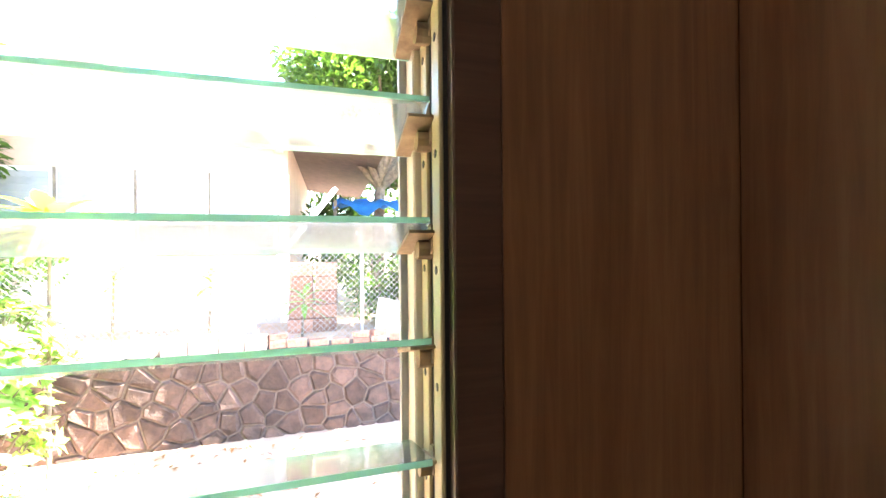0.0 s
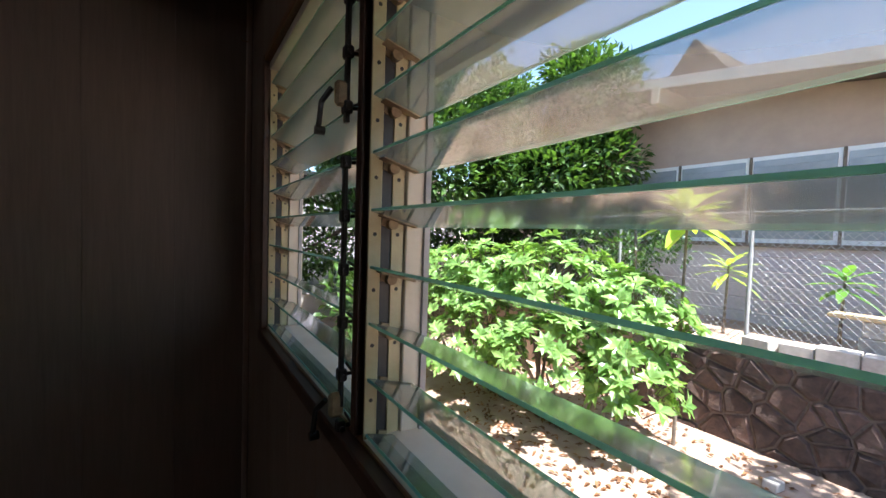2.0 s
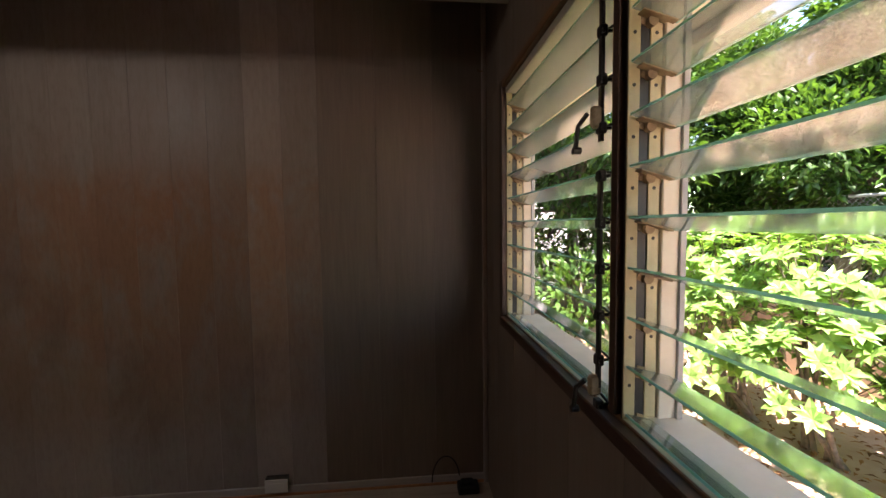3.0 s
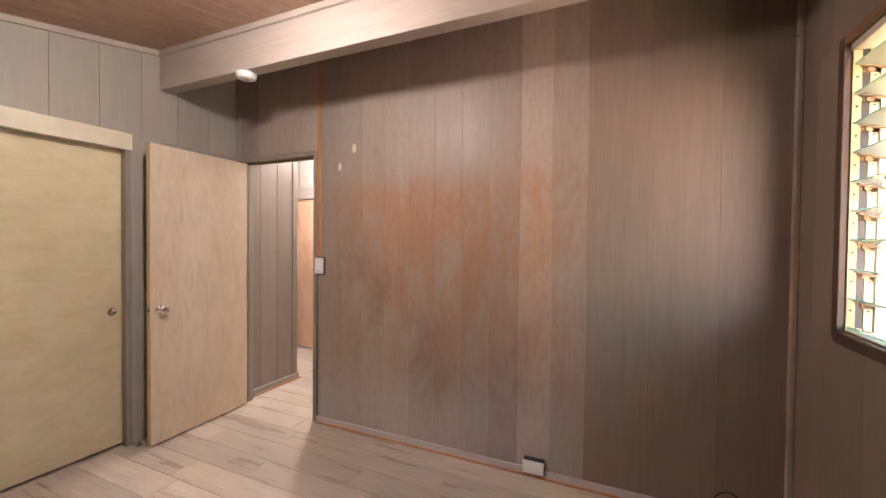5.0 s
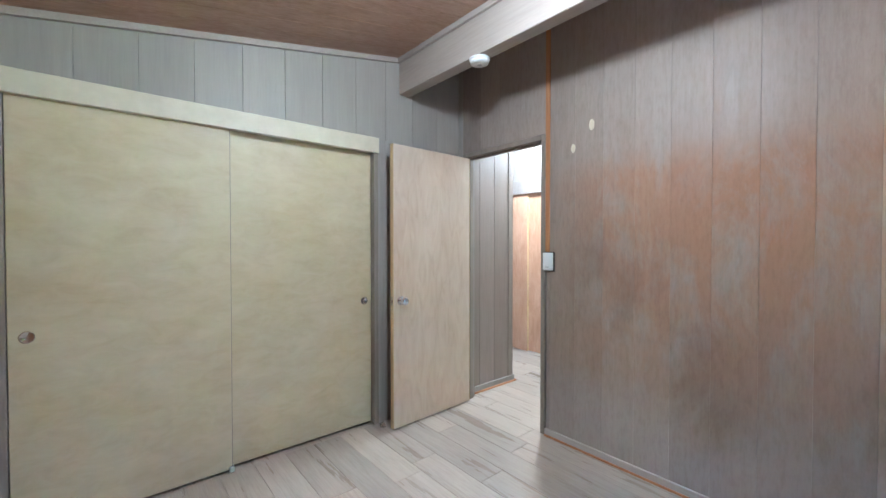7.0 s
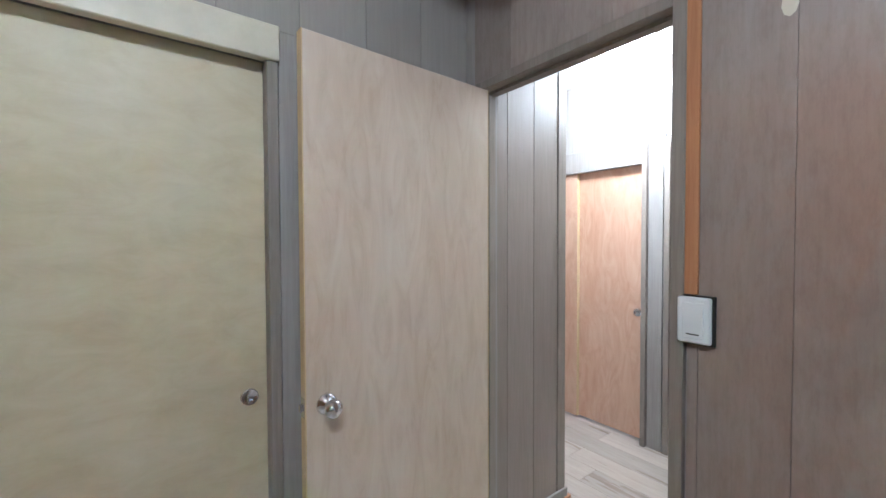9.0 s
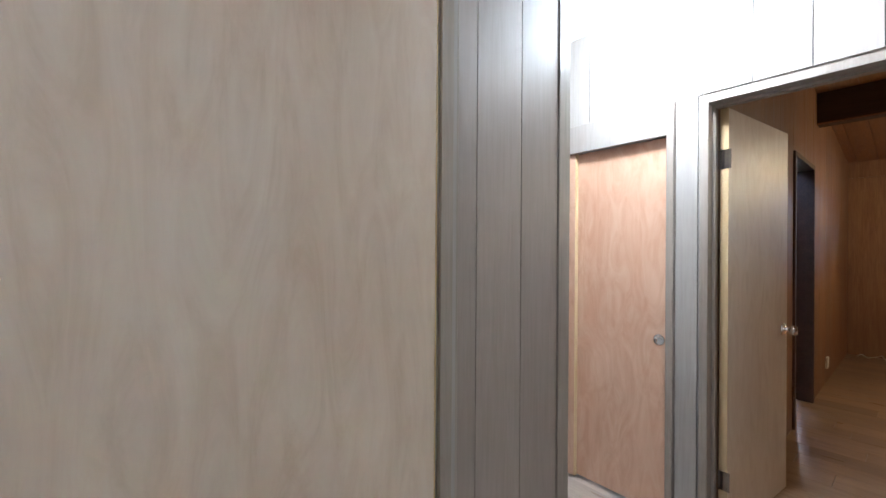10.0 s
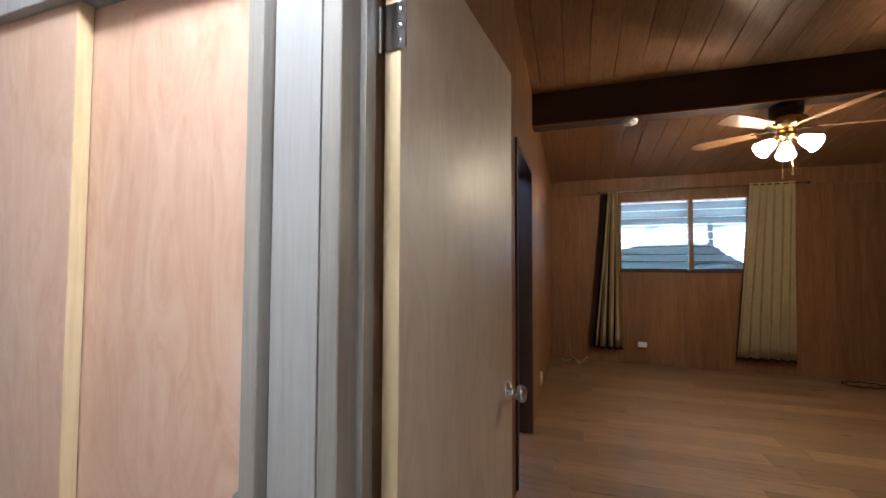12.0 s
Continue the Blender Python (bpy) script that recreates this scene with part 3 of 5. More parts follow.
# hall closet doors
hall_closet = thing("hall_closet_frame", (PX, -0.53, 0), "greyed frame of the hall closet", "closet frame", kind="structure")
part("side_fin", boxed(PX - 0.1, 0.02, 0, PX + 0.026, 0.052, 2.085, 0.002), M_TRIM, hall_closet)
part("side_fin", boxed(PX - 0.1, -1.27, 0, PX + 0.05, -1.225, 2.0, 0.002), M_TRIM, hall_closet)
part("end_post", boxed(PX - 0.1, -1.96, 0, PX + 0.01, -1.93, 2.7, 0.002), M_TRIM, hall_closet)


def hall_slider(y0, y1, x, pull_y):
    th = thing("hall_closet_door", (x, (y0 + y1) / 2, 0), "pinkish plywood sliding door of the hall closet", "sliding door", "hall closet doors")
    part("panel", boxed(x - 0.03, y0, 0.014, x, y1, 1.93, 0.002), M_PINK, th)
    part("edge_strip", boxed(x - 0.03, y1, 0.014, x, y1 + 0.003, 1.93), M_EDGE, th)
    flush_pull(th, pose(x, pull_y, 0.9, 0, 90, 0))


hall_slider(-0.56, 0.016, PX - 0.045, -0.035)
hall_slider(-1.22, -0.50, PX - 0.012, -1.0)
cab = thing("hall_cupboard_door", (PX - 0.03, -1.6, 0), "pale plywood cupboard door with white latches", "cupboard door")
part("panel", boxed(PX - 0.045, -1.925, 0.014, PX - 0.012, -1.275, 1.93, 0.002), M_BIRCH2, cab)
for z in (0.915, 1.0):
    part("latch_bar", boxed(PX - 0.012, -1.44, z - 0.003, PX - 0.006, -1.37, z + 0.003), M_WHITE, cab, "thin white bar")

# second bedroom
S2, N2 = 0.195, 4.3
bm = bmesh.new()
box(bm, D2 - 0.1, S2 - 0.09, 0, -4.33, S2 - 0.01, 3.3)
box(bm, -4.33, S2 - 0.09, 2.13, -3.45, S2 - 0.01, 3.3)
box(bm, -3.45, S2 - 0.09, 0, PX - 0.1, S2 - 0.01, 3.3)
w2s = structure("wall_bedroom_2_south", bm, M_BROWN, "orange brown plywood panel wall", "wall")
boards(w2s, "x", S2 - 0.01, D2, -4.33, 0, 3.2, 0.4, M_BROWN, thick=0.01, gap=0.002, ztop=lambda x: ceil2(x) + 0.03)
boards(w2s, "x", S2 - 0.01, -4.33, -3.45, 2.13, 3.2, 0.4, M_BROWN, thick=0.01, gap=0.002, ztop=lambda x: ceil2(x) + 0.03)
boards(w2s, "x", S2 - 0.01, -3.45, PX - 0.1, 0, 3.2, 0.4, M_BROWN, thick=0.01, gap=0.002, ztop=lambda x: ceil2(x) + 0.03)
dk = thing("door_frame_3", (-3.9, S2, 0), "dark grey frame of a side doorway", "door frame", kind="structure")
for x0, x1 in ((-4.33, -4.29), (-3.49, -3.45)):
    part("jamb", boxed(x0, S2 - 0.12, 0, x1, S2 + 0.015, 2.13, 0.002), M_DARKSILL, dk)
part("head", boxed(-4.29, S2 - 0.12, 2.09, -3.49, S2 + 0.015, 2.13, 0.002), M_DARKSILL, dk)
structure("wall_side_closet", boxed(-4.6, S2 - 0.8, 0, -3.2, S2 - 0.72, 2.5), M_DARKSILL, "dark back of the side closet", "wall")
W2Y0, W2Y1, W2Z0, W2Z1 = 1.12, 2.66, 1.27, 2.235
bm = bmesh.new()
box(bm, D2 - 0.1, S2 - 0.1, 0, D2 - 0.01, W2Y0, 2.9)
box(bm, D2 - 0.1, W2Y1, 0, D2 - 0.01, N2 + 0.1, 2.9)
box(bm, D2 - 0.1, W2Y0, 0, D2 - 0.01, W2Y1, W2Z0)
box(bm, D2 - 0.1, W2Y0, W2Z1, D2 - 0.01, W2Y1, 2.9)
w2w = structure("wall_bedroom_2_west", bm, M_BROWN, "reddish brown plywood wall with a louvred window", "wall")
boards(w2w, "y", D2 - 0.01, S2, W2Y0 - 0.02, 0, 2.34, 0.4, M_BROWN, thick=0.01, gap=0.002)
boards(w2w, "y", D2 - 0.01, W2Y1 + 0.02, N2, 0, 2.34, 0.4, M_BROWN, thick=0.01, gap=0.002)
boards(w2w, "y", D2 - 0.01, W2Y0 - 0.02, W2Y1 + 0.02, 0, W2Z0 - 0.02, 0.4, M_BROWN, thick=0.01, gap=0.002)
part("header_board", boxed(D2 - 0.01, S2, 2.34, D2 + 0.012, N2, 2.56, 0.003), M_BROWN, w2w)
structure("wall_bedroom_2_north", boxed(D2 - 0.1, N2, 0, PX - 0.1, N2 + 0.1, 3.3), M_BROWN, "plain brown plywood wall", "wall")
structure("wall_bedroom_2_east", boxed(PX - 0.2, 1.58, 0, PX - 0.1, N2 + 0.1, 3.3), M_BROWN, "plain brown plywood wall", "wall")
plank_ceiling("ceiling_bedroom_2", D2 - 0.1, PX - 0.1, S2 - 0.1, N2 + 0.1, ceil2, M_CEIL2, "sloping ceiling of brown tongue and groove planks", 0.19)
structure("roof_bedroom_2", boxed(D2 - 0.9, -0.9, 3.32, PX + 0.9, N2 + 0.6, 3.38), M_ROOF, "flat brown roof sheet", "roof")
structure("wall_over_hall", boxed(PX - 0.1, -0.1, 2.68, PX - 0.02, 1.6, 3.3), M_BROWN, "plain brown wall above the hall", "wall")
beam2 = thing("ceiling_beam", (-4.6, 2, 2.55), "dark stained beam across the second bedroom", "beam", kind="structure")
part("beam_body", boxed(-4.66, S2, 2.545, -4.52, N2, 2.86, 0.004), M_BEAM2, beam2)
part("edge_strip", boxed(-4.52, S2, 2.545, -4.508, N2, 2.557), M_BROWN, beam2)

# living room beyond the hall
bm = bmesh.new()
box(bm, -8.0, -8.3, 0, -6.0, -8.2, 2.9)
box(bm, -1.5, -8.3, 0, 3.05, -8.2, 2.9)
box(bm, -6.0, -8.3, 2.1, -1.5, -8.2, 2.9)
structure("wall_living_south", bm, M_WALL2, "grey wall round wide glass doors", "wall")
structure("wall_living_west", boxed(-8.1, -8.3, 0, -8.0, -0.9, 2.9), M_WALL2, "plain grey living room wall", "wall")
structure("wall_living_east", boxed(-0.55, -8.3, 0, -0.45, -1.93, 2.9), M_WALL2, "plain grey living room wall", "wall")
structure("wall_living_north", boxed(-8.0, -1.0, 0, PX - 0.62, -0.9, 2.9), M_WALL2, "plain grey living room wall", "wall")
plank_ceiling("ceiling_living", -8.1, -0.45, -8.3, -1.93, lambda x: 2.75, M_CEIL3, "pale wood plank ceiling of the living room", 0.2)
structure("floor_living", boxed(-8.1, -8.2, -0.2, D2 - 0.1, -0.9, -0.008), M_FLOOR, "pale plank floor by the glass doors", "floor")
bm = bmesh.new()
structure("beam_living", boxed(-8.0, -4.2, 2.5, -0.55, -4.08, 2.75), M_BEAM, "pale beam across the living room ceiling", "beam")
sl = thing("glass_doors", (-3.75, -8.25, 0), "white framed sliding glass doors full of daylight", "glass door", kind="structure")
for i in range(4):
    a, b = -6.0 + i * 1.125, -6.0 + (i + 1) * 1.125
    bm = boxed(a, -8.27, 0, a + 0.05, -8.22, 2.1)
    box(bm, b - 0.05, -8.27, 0, b, -8.22, 2.1)
    box(bm, a + 0.05, -8.27, 0, b - 0.05, -8.22, 0.08)
    box(bm, a + 0.05, -8.27, 2.02, b - 0.05, -8.22, 2.1)
    f = part("sash", bm, M_WHITE, sl)
    part("pane", boxed(a + 0.05, -8.25, 0.08, b - 0.05, -8.244, 2.02), M_PANE, f)
bm = bmesh.new()
N = 40
for i in range(N + 1):
    x = -4.75 + 0.5 * i / N
    y = -8.1 + 0.04 * math.sin(i * 1.4)
    bm.verts.new((x, y, 0.02)), bm.verts.new((x, y, 2.25))
bm.verts.ensure_lookup_table()
for i in range(N):
    bm.faces.new((bm.verts[2 * i], bm.verts[2 * i + 2], bm.verts[2 * i + 3], bm.verts[2 * i + 1]))
bmesh.ops.solidify(bm, geom=bm.faces[:], thickness=0.004)
tagged(part("drape", bm, M_GREENC), "pleated grey green drape beside the glass doors", "curtain")

# ---- louvred windows of the bedroom ----
PITCH, Z_FIRST, BLADES = 0.107, 1.099, 10


def blade(parent, x0, x1, z, material):
    """A tilted glass blade with a green polished edge."""
    t = pose((x0 + x1) / 2, H + 0.006, z, -15.5, 0, 0)
    w = (x1 - x0) / 2
    for e in (0, 0.1):
        rod_e = boxed(-w, e - 0.0008, -0.0026, w, e + 0.0008, 0.0026)
        rod_e.transform(t)
        if e == 0:
            bl = boxed(-w, 0.001, -0.0028, w, 0.099, 0.0028)
            bl.transform(t)
            b = part("glass_blade", bl, material, parent)
        part("polished_edge", rod_e, M_GEDGE, b, "green polished glass edge")
    for s, x in ((1, -w), (-1, w)):
        c = boxed(x - s * 0.012, 0.018, -0.006, x + s * 0.016, 0.094, -0.003)
        box(c, x - s * 0.012, 0.03, -0.02, x - s * 0.008, 0.08, 0.006)
        rod(c, (x - s * 0.012, 0.05, -0.012), (x + s * 0.003, 0.05, -0.012), 0.011, seg=10)
        c.transform(t)
        part("blade_clip", c, M_RUST, b, "rusty brown metal clip")


def louver_window(name, x0, x1, obscure, label):
    th = thing(name, ((x0 + x1) / 2, H + 0.05, WZ0), label, "louvred window", kind="structure")
    for s, x in ((1, x0), (-1, x1)):
        part("channel", boxed(x, H + 0.004, WZ0, x + s * 0.004, H + 0.03, WZ1, 0.001), M_ALU, th, "yellowed metal louvre channel")
        part("channel", boxed(x, H + 0.052, WZ0, x + s * 0.004, H + 0.078, WZ1, 0.001), M_ALU, th, "yellowed metal louvre channel")
        part("channel_back", boxed(x - s * 0.004, H + 0.004, WZ0, x, H + 0.078, WZ1), M_BLACK, th, "black channel slot")
        part("outer_stop", boxed(x - s * 0.004, H + 0.08, WZ0, x + s * 0.012, H + 0.135, WZ1, 0.002), M_CREAM, th, "cream painted outer stop")
        part("screen_edge", boxed(x + s * 0.012, H + 0.118, WZ0, x + s * 0.02, H + 0.13, WZ1), M_GALV, th, "grey metal screen edge")
        holes = bmesh.new()
        for k in range(BLADES):
            z = Z_FIRST + PITCH * k - 0.045
            if z > WZ0 + 0.02:
                for y in (0.017, 0.065):
                    rod(holes, (x + s * 0.004, H + y, z), (x + s * 0.0048, H + y, z), 0.004, seg=8)
        part("screw_row", holes, M_BLACK, th)
    for k in range(BLADES):
        blade(th, x0 + 0.012, x1 - 0.012, Z_FIRST + PITCH * k, M_OBSCURE if obscure and k > 5 else M_GLASS)
    part("sill", boxed(x0 - 0.004, H + 0.004, WZ0 - 0.02, x1 + 0.004, H + 0.16, WZ0 + 0.001, 0.002), M_CREAM, th, "pale painted metal sill")
    return th


win_a = louver_window("window_1", WX0 + 0.02, WM0 - 0.004, True, "louvred window of tilted glass blades in yellowed channels")
win_b = louver_window("window_2", WM1 + 0.004, WX1 - 0.02, False, "wide louvred window of clear tilted glass blades")

frame_w = thing("window_frame", (1.5, H, WZ0), "dark brown wooden frame round the louvred windows", "window frame", kind="structure")
part("post", boxed(WX0 - 0.03, H - 0.018, WZ0 - 0.03, WX0 + 0.016, H + 0.1, WZ1 + 0.03, 0.002), M_DARKSILL, frame_w)
part("post", boxed(WX1 - 0.016, H - 0.012, WZ0 - 0.03, WX1 + 0.03, H + 0.1, WZ1 + 0.03, 0.002), M_DARKSILL, frame_w)
part("mullion", boxed(WM0, H + 0.012, WZ0, WM1, H + 0.135, WZ1, 0.002), M_DARKSILL, frame_w)
part("mullion_lip", boxed(WM0 + 0.012, H - 0.006, WZ0, WM1 - 0.014, H + 0.012, WZ1, 0.002), M_DARKSILL, frame_w)
part("ledge", boxed(WX0 + 0.016, H - 0.03, WZ0 - 0.045, WX1 - 0.016, H + 0.003, WZ0 - 0.004, 0.004), M_DARKSILL, frame_w, "dark narrow ledge")
# Cream strip stands in for daylight on the underside of the wooden head.
part("head_lining", boxed(WX0 + 0.016, H + 0.001, WZ1 - 0.03, WX1 - 0.016, H + 0.13, WZ1 - 0.002, 0.002), M_CREAM, frame_w, "pale strip painting outside light under the head")
part("head", boxed(WX0 + 0.016, H - 0.018, WZ1, WX1 - 0.016, H + 0.1, WZ1 + 0.03, 0.003), M_BROWN, frame_w)

op = thing("louver_operator", (WM0 - 0.02, H - 0.012, WZ0), "black louvre operator bar with a bent lever", "window handle")
ox = WM0 - 0.012
part("bar", boxed(ox - 0.009, H - 0.022, 1.13, ox + 0.006, H - 0.014, 1.62, 0.001), M_BLACK, op)
part("bar", boxed(ox - 0.009, H - 0.022, 1.70, ox + 0.006, H - 0.014, 2.13, 0.001), M_BLACK, op)
for k in range(BLADES):
    z = Z_FIRST + PITCH * k - 0.012
    bm = rod(bmesh.new(), (ox, H - 0.018, z), (ox, H + 0.03, z + 0.004), 0.004, seg=8)
    rod(bm, (ox - 0.028, H + 0.002, z + 0.014), (ox + 0.012, H + 0.002, z + 0.008), 0.003, seg=8)
    box(bm, ox - 0.013, H - 0.026, z - 0.012, ox + 0.009, H - 0.008, z + 0.014, 0.003)
    rod(bm, (ox - 0.016, H - 0.018, z), (ox + 0.013, H - 0.018, z), 0.0055, seg=8)
    part("link", bm, M_BLACK, op)
for z, d in ((1.72, -1), (1.10, -1)):
    lev = boxed(ox - 0.012, H - 0.042, z + 0.01, ox + 0.006, H - 0.012, z + 0.06, 0.006)
    part("bracket", lev, M_RUST, op, "rusty metal lever bracket")
    bm = tube(bmesh.new(), [(ox - 0.01, H - 0.046, z + 0.045), (ox - 0.03, H - 0.06, z + 0.02), (ox - 0.034, H - 0.064, z - 0.035)], 0.006)
    rod(bm, (ox - 0.034, H - 0.07, z - 0.035), (ox - 0.034, H - 0.052, z - 0.035), 0.009)
    part("lever", bm, M_BLACK, op, "bent black lever")

# ---- bedroom fittings ----
sw = thing("light_switch", (0, 0.926, 1.2), "square white light switch on the panel wall", "light switch")
# The switch's shadow on the boards, made as a black offset plate.
part("back_plate", boxed(0, 0.893, 1.14, 0.008, 0.972, 1.27, 0.002), M_BLACK, sw, "black plate painting the shadow round the switch")
part("plate", boxed(0.008, 0.886, 1.145, 0.022, 0.966, 1.266, 0.004), M_WHITE, sw)
part("rocker", boxed(0.022, 0.90, 1.158, 0.026, 0.952, 1.254, 0.003), M_WHITE, sw)
part("mark", boxed(0.026, 0.911, 1.168, 0.0264, 0.941, 1.171), M_BLACK, sw)


def outlet(x, y0, z0, w, h):
    o = thing("wall_outlet", (x, y0 + w / 2, z0), "white outlet box on the wall above the floor", "outlet")
    part("box", boxed(x, y0 + 0.004, z0 + 0.004, x + 0.03, y0 + w, z0 + h + 0.008, 0.002), M_BLACK, o, "black back box")
    part("plate", boxed(x + 0.03, y0, z0, x + 0.036, y0 + w, z0 + h, 0.002), M_WHITE, o)
    part("socket", boxed(x + 0.036, y0 + 0.02, z0 + 0.02, x + 0.038, y0 + w - 0.02, z0 + h - 0.02, 0.001), M_WHITE, o)


outlet(0.0, 2.502, 0.03, 0.125, 0.075)
outlet(D2, 1.33, 0.24, 0.11, 0.07)


def smoke_alarm(at, label):
    s = thing("smoke_detector", at, label, "smoke detector")
    m = pose(*at, 180, 0, 0)
    part("base", lathe(bmesh.new(), [(0.001, 0), (0.062, 0), (0.064, 0.008), (0.062, 0.012)], m), M_WHITE, s, "", True)
    part("body", lathe(bmesh.new(), [(0.058, 0.012), (0.06, 0.02), (0.054, 0.032), (0.04, 0.037), (0.001, 0.038)], m), M_WHITE, s, "", True)
    part("test_button", lathe(bmesh.new(), [(0.013, 0.0375), (0.013, 0.041), (0.001, 0.0415)], m), M_GALV, s, "grey test button", True)


smoke_alarm((0.566, 0.815, 2.458), "round white smoke detector under the pale beam")
smoke_alarm((-4.59, 0.98, 2.545), "round white smoke detector under the dark beam")

ad = thing("power_adapter", (0.09, 3.6, 0), "black power adapter with a looped cable on the floor", "power adapter")
part("brick", boxed(0.05, 3.58, 0, 0.13, 3.70, 0.045, 0.006), M_RUBBER, ad)
part("plug", boxed(0.06, 3.60, 0.045, 0.11, 3.67, 0.06, 0.004), M_RUBBER, ad)
cable = [(0.035, 3.60 - 0.09 * (1 - math.cos(a)) / 1.0 * 0.9, 0.03 + 0.15 * math.sin(a)) for a in np.linspace(0.2, math.pi, 14)]
part("cable", tube(bmesh.new(), cable, 0.004), M_RUBBER, ad)
nail = thing("curtain_hook", (0.03, H - 0.035, 2.36), "small brass hook in the corner moulding", "hook")
part("hook", tube(bmesh.new(), [(0.03, H - 0.03, 2.36), (0.03, H - 0.055, 2.36), (0.03, H - 0.06, 2.372)], 0.003), M_BRASS, nail)
st = thing("door_stop", (0.86, 0.07, 0.0), "small steel door stop on the floor", "door stop")
part("stop", lathe(bmesh.new(), [(0.022, 0.0), (0.022, 0.012), (0.012, 0.018), (0.011, 0.03), (0.001, 0.032)], pose(0.80, 0.07, 0)), M_CHROME, st, "", True)
WS = thing("wall_filler_marks", (0.0, 1.1, 1.9), "pale filler marks on the worn panel wall", "filler marks")
for y, z, s in ((1.106, 1.944, 0.020), (1.234, 2.07, 0.024)):
    part("mark", lathe(bmesh.new(), [(s, 0), (s * 0.7, 0.0012), (0.001, 0.0014)], Matrix.Translation((0.0, y, z)) @ Euler((0, radians(90), 0)).to_matrix().to_4x4() @ Matrix.Diagonal((1.5, 0.8, 1, 1)), 9), M_CREAM, WS)

# ---- bedroom ceiling lamp and hall lamp ----
rl_z = ceil1(ROOM_LAMP[0])
rl = thing("ceiling_lamp", (*ROOM_LAMP, rl_z), "flat round white lamp lit on the plank ceiling", "ceiling lamp")
part("base", lathe(bmesh.new(), [(0.001, -0.02), (0.115, -0.02), (0.12, 0.012), (0.11, 0.018)], pose(*ROOM_LAMP, rl_z, 180, 0, 0)), M_WHITE, rl, "white base ring", True)
part("diffuser", lathe(bmesh.new(), [(0.105, 0.018), (0.1, 0.026), (0.06, 0.032), (0.001, 0.034)], pose(*ROOM_LAMP, rl_z, 180, 0, 0)), M_DOME, rl, "lit white diffuser", True)
hl = thing("ceiling_lamp", (*HALL_LAMP, 2.6), "round glowing white dome lamp on the hall ceiling", "ceiling lamp")
part("base", lathe(bmesh.new(), [(0.001, 0), (0.15, 0), (0.155, 0.02), (0.14, 0.03)], pose(*HALL_LAMP, 2.6, 180, 0, 0)), M_CHROME, hl, "chrome base ring", True)
part("dome", lathe(bmesh.new(), [(0.14, 0.03), (0.135, 0.06), (0.11, 0.095), (0.06, 0.118), (0.001, 0.124)], pose(*HALL_LAMP, 2.6, 180, 0, 0)), M_DOME, hl, "lit white dome", True)

# ---- second bedroom: fan, window, curtains ----
fan = thing("ceiling_fan", (*FAN, 2.545), "brass ceiling fan with lit glass shades and wooden blades", "ceiling fan")
fm = pose(*FAN, 0)
part("canopy", lathe(bmesh.new(), [(0.001, 2.545), (0.1, 2.545), (0.105, 2.50), (0.1, 2.46), (0.001, 2.46)], fm), M_BLACK, fan, "black canopy", True)
part("motor", lathe(bmesh.new(), [(0.001, 2.46), (0.10, 2.455), (0.13, 2.43), (0.13, 2.39), (0.09, 2.36), (0.001, 2.36)], fm), M_BRASS, fan, "aged brass motor housing", True)
part("light_hub", lathe(bmesh.new(), [(0.001, 2.36), (0.055, 2.355), (0.06, 2.31), (0.03, 2.27), (0.001, 2.27)], fm), M_BRASS, fan, "brass light hub", True)
for i in range(5):
    t = fm @ pose(0, 0, 2.372, 0, 0, 18 + 72 * i)
    arm = boxed(0.1, -0.015, -0.004, 0.22, 0.015, 0.004, 0.002)
    arm.transform(t)
    part("blade_arm", arm, M_BRASS, fan)
    b = bmesh.new()
    out = [(0.19, -0.05), (0.35, -0.06), (0.58, -0.068), (0.63, -0.05), (0.645, 0), (0.63, 0.05), (0.58, 0.068), (0.35, 0.06), (0.19, 0.05)]
    lo, hi = ([b.verts.new((x, y, z)) for x, y in out] for z in (-0.003, 0.004))
    b.faces.new(lo), b.faces.new(hi)
    for k in range(9):
        b.faces.new((lo[k], lo[(k + 1) % 9], hi[(k + 1) % 9], hi[k]))
    b.transform(t @ pose(0, 0, 0, 11, 0, 0))
    part("fan_blade", b, M_BROWN, fan, "brown wooden fan blade")
for i in range(3):
    t = fm @ pose(0, 0, 2.30, 0, 0, 40 + 120 * i) @ pose(0.05, 0, 0, 0, 125, 0)
    part("lamp_arm", rod(bmesh.new(), t @ Vector((0, 0, 0)), t @ Vector((0, 0, 0.05)), 0.012), M_BRASS, fan)
    part("shade", lathe(bmesh.new(), [(0.025, 0.045), (0.036, 0.06), (0.05, 0.1), (0.058, 0.145), (0.066, 0.16), (0.06, 0.155), (0.04, 0.1), (0.02, 0.06)], t), M_SHADE, fan, "lit frosted glass shade", True)
for dx, l in ((0.03, 0.12), (-0.03, 0.17)):
    bm = rod(bmesh.new(), (FAN[0], FAN[1] + dx, 2.27), (FAN[0], FAN[1] + dx, 2.17 - l), 0.002, seg=6)
    rod(bm, (FAN[0], FAN[1] + dx, 2.17 - l), (FAN[0], FAN[1] + dx, 2.14 - l), 0.008)
    part("pull_chain", bm, M_BRASS, fan)

